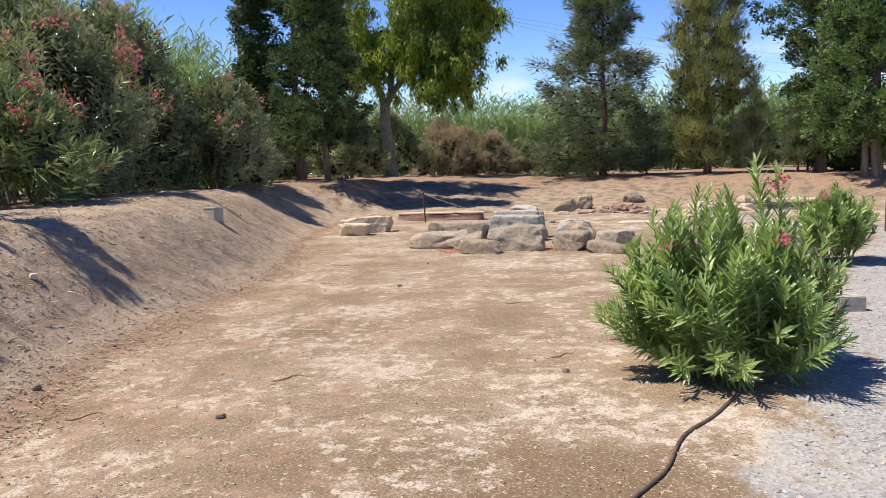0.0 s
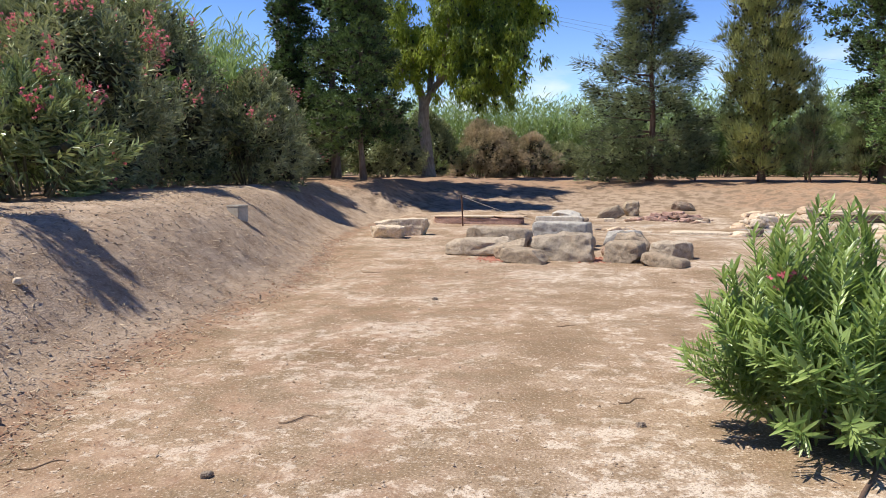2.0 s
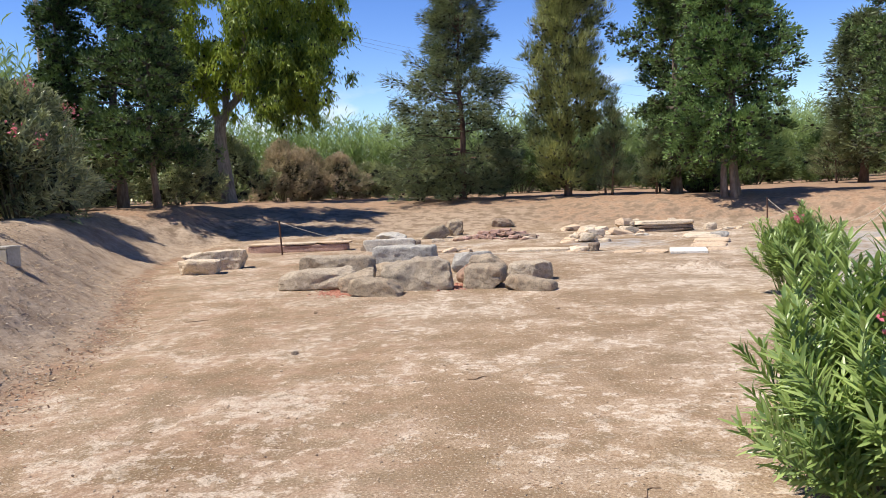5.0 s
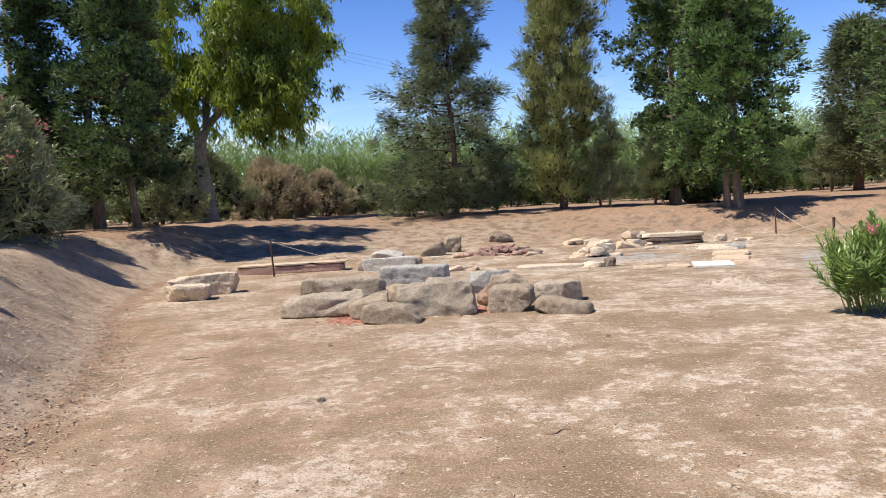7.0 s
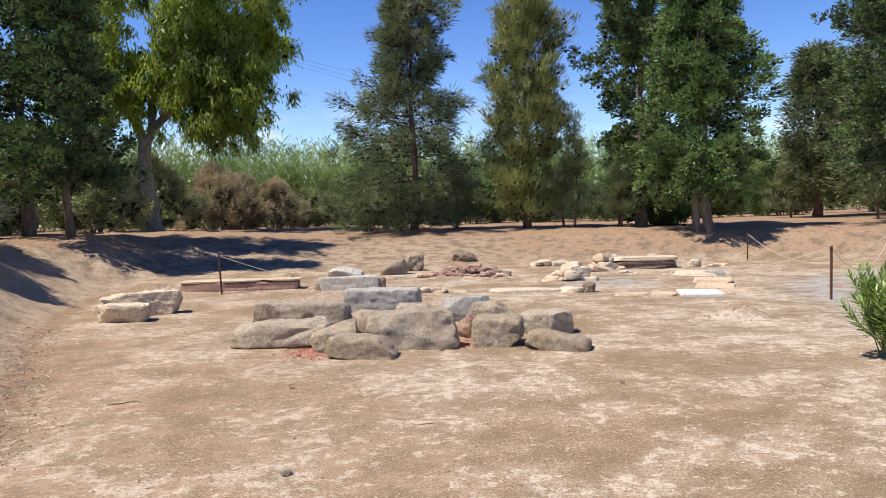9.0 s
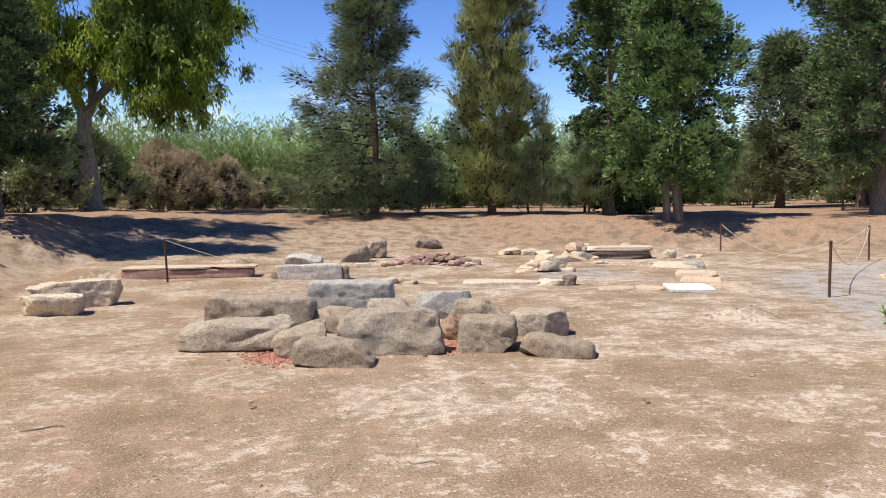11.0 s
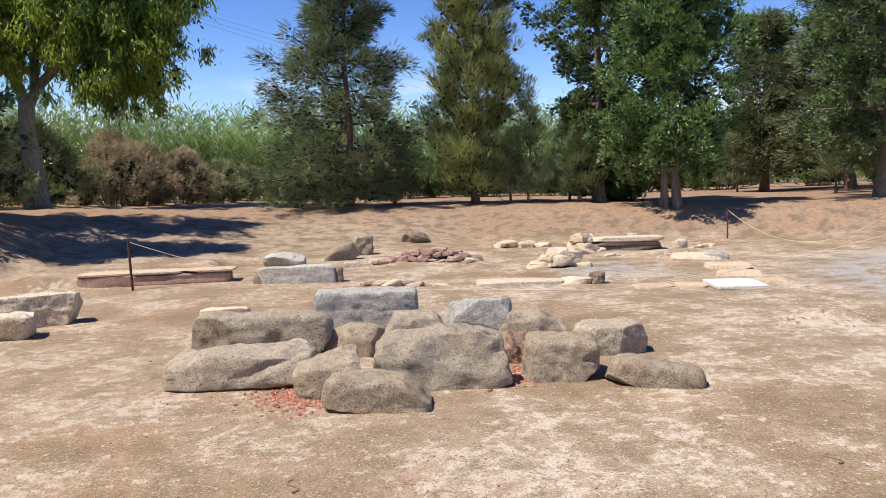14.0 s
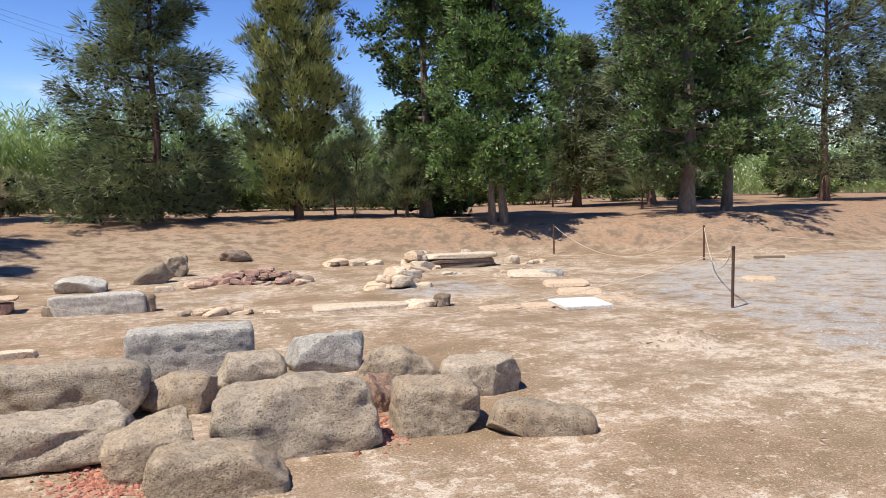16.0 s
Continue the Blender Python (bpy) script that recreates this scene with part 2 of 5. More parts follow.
def ground_material():
    m, n, l, bsdf = material("dry earth")
    pos = n.new("ShaderNodeNewGeometry").outputs["Position"]

    def mask(name):
        return node(n, l, "ShaderNodeAttribute", attribute_name=name).outputs["Fac"]

    huge = noisy(n, l, pos, 0.22, 4)
    big = noisy(n, l, pos, 0.9, 7, 0.62)
    patch = noisy(n, l, pos, 2.6, 9, 0.66)
    mid = noisy(n, l, pos, 9, 6, 0.7)
    fine = noisy(n, l, pos, 55, 4, 0.75)
    grit = node(n, l, "ShaderNodeTexVoronoi", {"Vector": pos, "Scale": 48.0, "Randomness": 1.0})
    crust = noisy(n, l, pos, 8.0, 10, 0.70)
    slope = mask("slope")
    sand = mixed(n, l, ranged(n, l, big, 0.36, 0.62), (0.222, 0.153, 0.090), (0.405, 0.288, 0.187))
    sand = mixed(n, l, ranged(n, l, huge, 0.44, 0.62, 0.0, 0.5), sand, (0.40, 0.325, 0.24))
    sand = mixed(n, l, ranged(n, l, mask("damp"), 0, 1, 0, 0.9), sand, mixed(n, l, ranged(n, l, mid, 0.35, 0.65), (0.14, 0.088, 0.046), (0.225, 0.146, 0.080)))
    dry = node(n, l, "ShaderNodeMath", {0: ranged(n, l, big, 0.36, 0.64, -0.12, 0.07), 1: ranged(n, l, huge, 0.38, 0.62, -0.05, 0.03)}, operation="ADD")
    dry = node(n, l, "ShaderNodeMath", {0: dry.outputs[0], 1: ranged(n, l, mask("damp"), 0, 1, 0, 0.035)}, operation="SUBTRACT")
    pale = node(n, l, "ShaderNodeMath", {0: patch, 1: dry.outputs[0]}, operation="ADD")
    sand = mixed(n, l, ranged(n, l, pale.outputs[0], 0.44, 0.60, 0, 0.45), sand, (0.45, 0.36, 0.27))
    zone = node(n, l, "ShaderNodeMath", {0: crust, 1: dry.outputs[0]}, operation="ADD")
    zone2 = node(n, l, "ShaderNodeMath", {0: zone.outputs[0], 1: ranged(n, l, slope, 0, 1, 0, 0.12)}, operation="SUBTRACT")
    sand = mixed(n, l, ranged(n, l, zone2.outputs[0], 0.508, 0.532, 0, 0.72), sand, (0.62, 0.53, 0.425))
    sand = mixed(n, l, ranged(n, l, patch, 0.38, 0.50, 0.65, 0), sand, (0.20, 0.145, 0.085))
    sand = mixed(n, l, ranged(n, l, mid, 0.36, 0.46, 0.65, 0), sand, (0.25, 0.155, 0.09))
    sand = mixed(n, l, ranged(n, l, fine, 0.38, 0.46, 0.75, 0), sand, (0.16, 0.105, 0.068))
    speck = noisy(n, l, pos, 150, 2, 0.6)
    sand = mixed(n, l, ranged(n, l, speck, 0.34, 0.44, 0.6, 0), sand, (0.14, 0.095, 0.062))
    sand = mixed(n, l, ranged(n, l, fine, 0.56, 0.64, 0, 0.55), sand, (0.64, 0.53, 0.42))
    sand = mixed(n, l, ranged(n, l, slope, 0, 1, 0, 0.75), sand, mixed(n, l, ranged(n, l, patch, 0.42, 0.58), (0.185, 0.130, 0.090), (0.375, 0.285, 0.205)))
    bank = mixed(n, l, ranged(n, l, patch, 0.35, 0.65), (0.29, 0.205, 0.135), (0.46, 0.355, 0.255))
    bank = mixed(n, l, ranged(n, l, mid, 0.36, 0.52, 0.6, 0), bank, (0.19, 0.135, 0.088))
    bank = mixed(n, l, ranged(n, l, fine, 0.56, 0.66, 0, 0.7), bank, (0.60, 0.51, 0.41))
    bank = mixed(n, l, ranged(n, l, fine, 0.30, 0.44, 0.7, 0), bank, (0.10, 0.075, 0.055))
    litter = mixed(n, l, ranged(n, l, mid, 0.35, 0.65), (0.23, 0.140, 0.088), (0.37, 0.247, 0.160))
    litter = mixed(n, l, ranged(n, l, fine, 0.58, 0.68, 0, 0.7), litter, (0.55, 0.42, 0.30))
    gcol = mixed(n, l, grit.outputs["Color"], (0.21, 0.195, 0.18), (0.47, 0.44, 0.405))
    gcol = mixed(n, l, ranged(n, l, big, 0.50, 0.66, 0, 0.35), gcol, (0.50, 0.42, 0.32))

    def soft(name, w=0.5):
        s = node(n, l, "ShaderNodeMath", {0: mask(name), 1: ranged(n, l, patch, 0.32, 0.68, 1 - w, 1 + w)}, operation="MULTIPLY")
        return ranged(n, l, s.outputs[0], 0.35, 0.65)

    col = mixed(n, l, soft("bank"), sand, bank)
    col = mixed(n, l, soft("litter", 0.6), col, litter)
    col = mixed(n, l, soft("gravel", 0.6), col, gcol)
    l.new(col, bsdf.inputs["Base Color"])
    bsdf.inputs["Roughness"].default_value = 0.95
    bsdf.inputs["Specular IOR Level"].default_value = 0.15
    h1 = node(n, l, "ShaderNodeMath", {0: fine, 1: grit.outputs["Distance"]}, operation="ADD")
    h2 = node(n, l, "ShaderNodeMath", {0: mid, 1: 3.0}, operation="MULTIPLY")
    h3 = node(n, l, "ShaderNodeMath", {0: h1.outputs[0], 1: h2.outputs[0]}, operation="ADD")
    bp = node(n, l, "ShaderNodeBump", {"Strength": 0.42, "Distance": 0.014, "Height": h3.outputs[0]})
    l.new(bp.outputs["Normal"], bsdf.inputs["Normal"])
    return m


M_GROUND = ground_material()
M_GREY = rock_material("grey granular stone", (0.32, 0.30, 0.265), (0.62, 0.58, 0.515), (0.52, 0.475, 0.40))
M_BUFF = rock_material("buff granular stone", (0.25, 0.198, 0.138), (0.48, 0.39, 0.285), (0.39, 0.29, 0.195))
M_OLIVE = rock_material("grey buff stone", (0.31, 0.252, 0.182), (0.57, 0.48, 0.37), (0.46, 0.365, 0.26))
M_RUST = rock_material("reddish stone", (0.24, 0.15, 0.105), (0.44, 0.31, 0.225), (0.36, 0.21, 0.14))
M_PALE = rock_material("pale limestone", (0.46, 0.37, 0.265), (0.73, 0.62, 0.48), (0.60, 0.48, 0.34), 40, 0.4, 0.010)
M_WHITE = rock_material("white marble", (0.62, 0.585, 0.52), (0.77, 0.74, 0.67), (0.68, 0.63, 0.54), 40, 0.2, 0.006)
M_TAN = rock_material("tan flagstone", (0.50, 0.36, 0.24), (0.68, 0.53, 0.38), (0.60, 0.45, 0.31), 40, 0.3, 0.008)
M_RED = rock_material("red fired clay", (0.35, 0.205, 0.155), (0.57, 0.40, 0.325), (0.45, 0.275, 0.21), 45, 0.6, 0.015)
M_DARKROCK = rock_material("brown weathered stone", (0.17, 0.13, 0.10), (0.36, 0.29, 0.22), (0.30, 0.19, 0.13))
M_CONCRETE = plain_material("weathered concrete", (0.36, 0.33, 0.28), (0.50, 0.46, 0.39), 25)
M_RUSTY = plain_material("rusty iron", (0.07, 0.035, 0.025), (0.16, 0.075, 0.045), 30, 0.8, 0.3)
M_ROPE = plain_material("pale rope", (0.50, 0.43, 0.34), (0.66, 0.59, 0.48), 60, 0.9)
M_HOSE = plain_material("brown irrigation hose", (0.10, 0.06, 0.045), (0.17, 0.11, 0.08), 18, 0.6)
M_TWIG = plain_material("dry twig", (0.20, 0.13, 0.08), (0.34, 0.24, 0.16), 30, 0.9)
# near-black fill for crowns: the shade of the gaps is put into its colour
M_INNERSHADE = plain_material("dark shade inside crowns", (0.026, 0.028, 0.015), (0.055, 0.055, 0.030), 20, 0.95)
M_BARK = bark_material("grey brown bark", (0.12, 0.085, 0.065), (0.27, 0.21, 0.165))
M_BARKEUC = bark_material("pale peeling bark", (0.20, 0.155, 0.12), (0.42, 0.36, 0.30))
M_BARKRED = bark_material("red brown bark", (0.10, 0.055, 0.038), (0.20, 0.12, 0.085))
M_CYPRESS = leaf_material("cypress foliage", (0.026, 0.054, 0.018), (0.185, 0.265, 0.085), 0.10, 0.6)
# the same cypress leaves about a third brighter: sunlight put into the colour
M_CYPSUNLIT = leaf_material("cypress foliage in sun", (0.036, 0.078, 0.022), (0.24, 0.36, 0.11), 0.12, 0.6)
M_PINE = leaf_material("grey green needles", (0.045, 0.068, 0.032), (0.29, 0.335, 0.165), 0.13, 0.6)
M_PINEGOLD = leaf_material("olive green needles", (0.095, 0.110, 0.038), (0.42, 0.44, 0.16), 0.18, 0.6)
M_EUC = leaf_material("hanging bright leaves", (0.035, 0.085, 0.018), (0.40, 0.48, 0.06), 0.35, 0.45, 0.28)
M_OLEANDER = leaf_material("oleander leaves", (0.045, 0.068, 0.030), (0.46, 0.49, 0.25), 0.14, 0.3, 0.9)
M_OLEFRESH = leaf_material("fresh oleander leaves", (0.085, 0.150, 0.040), (0.42, 0.53, 0.18), 0.30, 0.34, 2.5)
M_OLEMID = leaf_material("green oleander leaves", (0.050, 0.085, 0.028), (0.42, 0.49, 0.21), 0.14, 0.3, 1.5)
M_OLEDRY = leaf_material("dry oleander leaves", (0.20, 0.18, 0.11), (0.60, 0.48, 0.36), 0.3, 0.6, 0.9)
M_REED = leaf_material("giant reed leaves", (0.17, 0.25, 0.085), (0.50, 0.62, 0.28), 0.3, 0.75, 0.5)
M_FLOWER = leaf_material("pink petals", (0.50, 0.06, 0.13), (0.85, 0.30, 0.36), 0.3, 0.6, 3)
M_STEM = plain_material("green brown stems", (0.10, 0.09, 0.045), (0.19, 0.16, 0.09), 20, 0.7)

# ---- ground ----
# Foot of the banks round the sunken site: x, y, width and height of the slope above it.
TOE = np.array([
    (0.3, -14, 1.8, 1.10), (-0.4, 0, 2.0, 1.12), (-0.9, 4.4, 1.9, 1.15), (-1.45, 6.5, 2.0, 1.18), (-1.75, 9.3, 2.0, 1.2),
    (-1.95, 11.6, 2.0, 1.2), (-2.6, 14, 2.2, 1.25), (-3.6, 17, 2.4, 1.25), (-4.3, 21, 2.8, 1.25), (-4.4, 24.3, 3.6, 1.28),
    (-2.0, 25.6, 10.0, 1.28), (2.0, 27.3, 9.0, 1.1), (6.0, 27.8, 7.0, 1.0), (10.0, 27.0, 3.5, 0.95), (12.8, 26.4, 3.0, 0.9),
    (15.5, 24.0, 3.0, 0.9), (19.0, 22.0, 3.5, 0.95), (30, 20.5, 5.0, 1.0), (90, 18, 8.0, 1.0)])
GRAVEL = np.array([(2.6, -6), (3.0, 2.5), (3.44, 4.1), (3.96, 5.4), (5.2, 8.4), (6.3, 11.5), (7.7, 14.6), (8.5, 16.2), (9.0, 18.2), (10.2, 20.0), (13, 21.5), (22, 21)])


def along(line, x, y):
    """For places x, y: the distance to a line of points, and its own values at the nearest place."""
    best = np.full(len(x), 1e9)
    vals = np.zeros((len(x), line.shape[1]))
    side = np.zeros(len(x))
    for a, b in zip(line[:-1], line[1:]):
        d = b[:2] - a[:2]
        u = np.clip(((x - a[0]) * d[0] + (y - a[1]) * d[1]) / (d @ d), 0, 1)
        q = np.hypot(x - a[0] - u * d[0], y - a[1] - u * d[1])
        near = q < best
        best = np.where(near, q, best)
        vals[near] = (a + u[:, None] * (b - a))[near]
        side = np.where(near, d[0] * (y - a[1]) - d[1] * (x - a[0]), side)
    return best, vals, side


def inside(poly, x, y):
    hit = np.zeros(len(x), bool)
    for (ax, ay), (bx, by) in zip(poly, np.roll(poly, -1, 0)):
        cross = (ay > y) != (by > y)
        with np.errstate(divide="ignore", invalid="ignore"):
            hit ^= cross & (x < (bx - ax) * (y - ay) / (by - ay) + ax)
    return hit


def ground_at(x, y):
    """Height of the ground, and how much it is bank and litter."""
    x, y = np.asarray(x, float).ravel(), np.asarray(y, float).ravel()
    d, v, _ = along(TOE, x, y)
    basin = inside(np.r_[TOE[:, :2], [(90, -60), (0.3, -60)]], x, y)
    d = np.where(basin, 0, d)
    u = np.clip(d / v[:, 2], 0, 1)
    p = np.stack([x, y, 0 * x], 1)
    z = v[:, 3] * (u - 0.55 * np.sin(2 * np.pi * u) / (2 * np.pi)) + 0.006 * np.clip(d - v[:, 2], 0, 30)
    z += (0.010 + (0.010 + 0.030 * np.clip((1 - x) / 3, 0, 1)) * np.clip(u * 4, 0, 1)) * fractal(p * 1.6, 5, 3, 0.6) + 0.012 * fractal(p * 0.35, 2, 8)
    z += 0.006 * value_noise(p * 7, 5)
    # spoil heap, rubble mound and the terrace behind the clay edge
    z += 0.09 * np.exp(-((x - 6.45) / 0.5) ** 2 - ((y - 15.85) / 0.28) ** 2) * (1 + 0.7 * fractal(p * 5, 3, 11))
    z += 0.14 * np.exp(-((x - 3.95) / 0.75) ** 2 - ((y - 24.9) / 0.6) ** 2) * (1 + 0.5 * fractal(p * 4, 3, 12))
    terrace = np.clip((x + 4.6) / 0.6, 0, 1) * np.clip((-0.42 - x) / 0.2, 0, 1) * np.clip((y - 23.55) / 0.2, 0, 1) * np.clip((27.5 - y) / 1.5, 0, 1)
    z = np.maximum(z, 0.21 * terrace + np.where(terrace > 0, 0.01 * fractal(p * 3, 2, 4), -9))
    return z, u, d


def height(x, y):
    return float(ground_at([x], [y])[0][0])


def graded(a, b, step, lo, hi):
    """Even steps from a to b, wider and wider ones out to lo and hi."""
    mid = list(np.arange(a, b + step / 2, step))
    s = step
    while mid[-1] < hi:
        s *= 1.16
        mid.append(mid[-1] + s)
    s = step
    while mid[0] > lo:
        s *= 1.16
        mid.insert(0, mid[0] - s)
    return np.array(mid)


gx, gy = graded(-7, 13, 0.12, -700, 700), graded(1.5, 28, 0.12, -300, 1200)
X, Y = np.meshgrid(gx, gy)
zz, bank_u, bank_d = ground_at(X, Y)
nx, ny = len(gx), len(gy)
i, j = np.meshgrid(np.arange(nx - 1), np.arange(ny - 1))
quads = np.stack([j * nx + i, j * nx + i + 1, (j + 1) * nx + i + 1, (j + 1) * nx + i], -1).reshape(-1, 4)
ground_me = mesh_of("ground", np.stack([X.ravel(), Y.ravel(), zz], 1), quads, True)
xr, yr = X.ravel(), Y.ravel()
gd, _, gs = along(GRAVEL, xr, yr)
gravel = np.clip(0.5 + np.where(gs < 0, gd, -gd) / np.where(yr > 14, 3.5, 0.9), 0, np.where(yr > 14, 0.56, 1))
trench = 0.55 * np.exp(-(((xr - 6.6) / 1.5) ** 4) - ((yr - 21.6) / 1.4) ** 4) + 0.4 * np.exp(-(((xr - 2.5) / 2.0) ** 4) - ((yr - 22.9) / 0.8) ** 4)
gravel = np.clip(np.maximum(gravel * (bank_u < 0.2), trench), 0, 1)
left = np.clip((4.0 - xr) / 3.0, 0, 1) * np.clip((27 - yr) / 3, 0, 1)
bankm = np.clip(bank_u * 6, 0, 1) * (0.15 + 0.85 * left)
litter = np.clip(bank_u * 1.6 - 0.4, 0, 1) * np.where(left > 0.5, np.clip((bank_d - 3.2) / 1.5, 0, 0.8), 0.70)
litter = np.maximum(litter, 0.62 * np.exp(-((bank_d - 0.15) / 0.22) ** 2) * left)
litter = np.maximum(litter, 0.5 * np.clip(bank_u * 5 - 0.5, 0, 1) * np.clip((xr - 4) / 3, 0, 1))
litter = np.maximum(litter, 0.9 * np.exp(-(((xr - 12.9) / 3.0) ** 2) - ((yr - 29.3) / 1.8) ** 2))
damp = np.exp(-(((xr - 2.1) / 1.5) ** 2) - ((yr - 3.8) / 1.35) ** 2) + 0.7 * np.exp(-(((xr + 0.1) / 0.9) ** 2) - ((yr - 7.6) / 0.7) ** 2)
damp = np.clip(damp * (1.2 + 0.6 * fractal(np.stack([xr, yr, 0 * xr], 1) * 1.1, 3, 21)), 0, 1)
for key, val in (("bank", bankm), ("gravel", gravel), ("litter", litter), ("slope", np.clip(bank_u * 3, 0, 1)), ("damp", damp)):
    a = ground_me.attributes.new(key, "FLOAT", "POINT")
    a.data.foreach_set("value", val.astype(np.float32))
ground = thing("ground", ground_me, M_GROUND, label="dry sandy earth with pale crust, banks and gravel", category="ground", kind="structure")

# ---- stones ----
def cube_grid(n):
    """A cube from -1 to 1 with n cells along an edge, joined at its edges."""
    bm = bmesh.new()
    bmesh.ops.create_cube(bm, size=2)
    bmesh.ops.subdivide_edges(bm, edges=bm.edges[:], cuts=n - 1, use_grid_fill=True)
    bm.verts.ensure_lookup_table()
    v = np.array([w.co[:] for w in bm.verts])
    f = np.array([[w.index for w in q.verts] for q in bm.faces])
    bm.free()
    return v, f


GRIDS = {n: cube_grid(n) for n in (3, 6, 20, 32)}


def stone_mesh(name, size, seed, box=5.0, lump=0.07, chips=12, cells=20, taper=0.12, groove=None):
    """A worn stone with its base at z = 0. size: width, depth, height; box: how square it is; chips: broken corners."""
    rng = np.random.default_rng(seed)
    v, f = GRIDS[cells]
    p = v / (np.abs(v) ** box).sum(1, keepdims=True) ** (1 / box)
    for _ in range(chips):
        way = unit(rng.normal(size=3) * [1, 1, 0.8])
        far = (p @ way).max() * rng.uniform(0.66, 0.92)
        over = np.clip(p @ way - far, 0, None)
        p = p - over[:, None] * way * 0.96
    half = np.array(size) / 2
    q = p * half
    q[:, :2] *= 1 - taper * (p[:, 2:3] * 0.5)
    s = max(size)
    away = unit(p / half)
    off = seed * 7.13
    q += away * (lump * min(size) * fractal(q / s * 3.2 + off, 5, seed, 0.55))[:, None]
    q += away * (0.030 * min(size) * fractal(q / 0.09 + off, 3, seed + 9))[:, None]
    if groove:
        line = q[:, 2] - groove[1] * q[:, 0] - groove[0]
        q -= away * (groove[2] * np.exp(-(line / 0.05) ** 2) * np.clip(q[:, 0] / half[0] * 2 + 0.3, 0, 1))[:, None]
    q[:, 2] += half[2]
    return mesh_of(name, q, f, cells > 6)


def stone(name, x, y, size, mat, label, turn=0, seed=1, tilt=0.0, lean=0.0, sink=0.055, group="", z=None, **shape):
    ob = thing(name, stone_mesh(name, size, seed, **shape), mat, label=label, category="stone", group=group)
    ob.matrix_basis = pose(x, y, (height(x, y) if z is None else z) - sink, tilt, lean, turn)
    return ob


G_ALTAR = "boulders of the ruined altar"
# x and y of the middle, width, depth, height, turn, and look of each boulder of the heap
stone("boulder", -0.14, 15.48, (1.34, 0.52, 0.38), M_OLIVE, "long grey-buff boulder with a worn cleft at one end", -16, 3, lean=-6, group=G_ALTAR, box=4.5, lump=0.09, chips=6, cells=32, groove=(-0.06, 0.30, 0.035))
stone("boulder", 0.10, 16.55, (1.45, 0.50, 0.50), M_OLIVE, "long squared grey-buff boulder with weathered top", -19, 5, group=G_ALTAR, box=8, lump=0.06, chips=4, cells=32)
stone("cut_block", 1.30, 17.36, (1.20, 0.46, 0.55), M_GREY, "upright rectangular block of pale grey granular stone", -14, 8, group=G_ALTAR, box=16, lump=0.03, chips=2, taper=0.03, cells=32)
stone("boulder", 0.98, 16.28, (0.60, 0.42, 0.37), M_BUFF, "small flat-topped brown boulder between larger stones", -20, 11, group=G_ALTAR, box=6, lump=0.06)
stone("boulder", 0.60, 14.93, (0.60, 0.46, 0.37), M_BUFF, "reddish-brown boulder leaning in the heap", -8, 14, lean=-13, group=G_ALTAR, box=7, chips=6, cells=32)
stone("boulder", 0.86, 14.40, (0.84, 0.46, 0.29), M_BUFF, "low rounded brown boulder lying on dry earth", -20, 17, lean=3, group=G_ALTAR, box=7, lump=0.08, chips=5, cells=32)
stone("boulder", 1.66, 16.62, (0.68, 0.46, 0.38), M_OLIVE, "pale wedge-shaped boulder behind a larger one", -20, 19, group=G_ALTAR, box=4)
stone("boulder", 1.52, 14.86, (1.16, 0.56, 0.51), M_OLIVE, "large grey-buff boulder with a steep face", -17, 23, lean=-2, group=G_ALTAR, box=7, lump=0.08, chips=5, cells=32)
stone("cut_block", 2.55, 16.92, (0.84, 0.42, 0.42), M_GREY, "pale grey squared block with broken edge", -8, 27, lean=-4, group=G_ALTAR, box=8, lump=0.05)
stone("boulder", 2.70, 15.75, (0.72, 0.55, 0.44), M_BUFF, "rounded brown boulder with a gritty surface", -20, 31, lean=10, group=G_ALTAR, box=5, chips=7, cells=32)
stone("boulder", 2.34, 15.40, (0.40, 0.36, 0.34), M_RUST, "small reddish stone wedged between boulders", -20, 35, group=G_ALTAR, box=3.5)
stone("boulder", 2.56, 14.72, (0.64, 0.54, 0.40), M_BUFF, "squat brown boulder with a flat worn top", -18, 37, group=G_ALTAR, box=9, lump=0.06, chips=4, cells=32)
stone("boulder", 3.36, 15.38, (0.72, 0.46, 0.36), M_OLIVE, "rounded pale grey-buff boulder", -22, 41, group=G_ALTAR, box=5, chips=5, cells=32)
stone("boulder", 3.18, 14.24, (0.78, 0.42, 0.29), M_BUFF, "low wedge-shaped grey-buff boulder", -30, 43, lean=8, sink=0.10, group=G_ALTAR, box=6, chips=5, cells=32)
# pair of pale rocks
stone("limestone_rock", -2.86, 19.72, (1.26, 0.62, 0.46), M_PALE, "large pale limestone rock casting a dark shadow", -4, 48, lean=-5, box=10, lump=0.09, chips=9, taper=-0.3, cells=32)
stone("limestone_rock", -2.96, 18.80, (0.88, 0.46, 0.36), M_PALE, "smaller weathered limestone rock beside a larger one", -10, 51, box=9, lump=0.11, chips=9, taper=-0.25, cells=32)
stone("flat_stone", -0.34, 19.52, (0.68, 0.26, 0.13), M_PALE, "small flat pale stone on dry earth", -14, 55, box=8, chips=5)
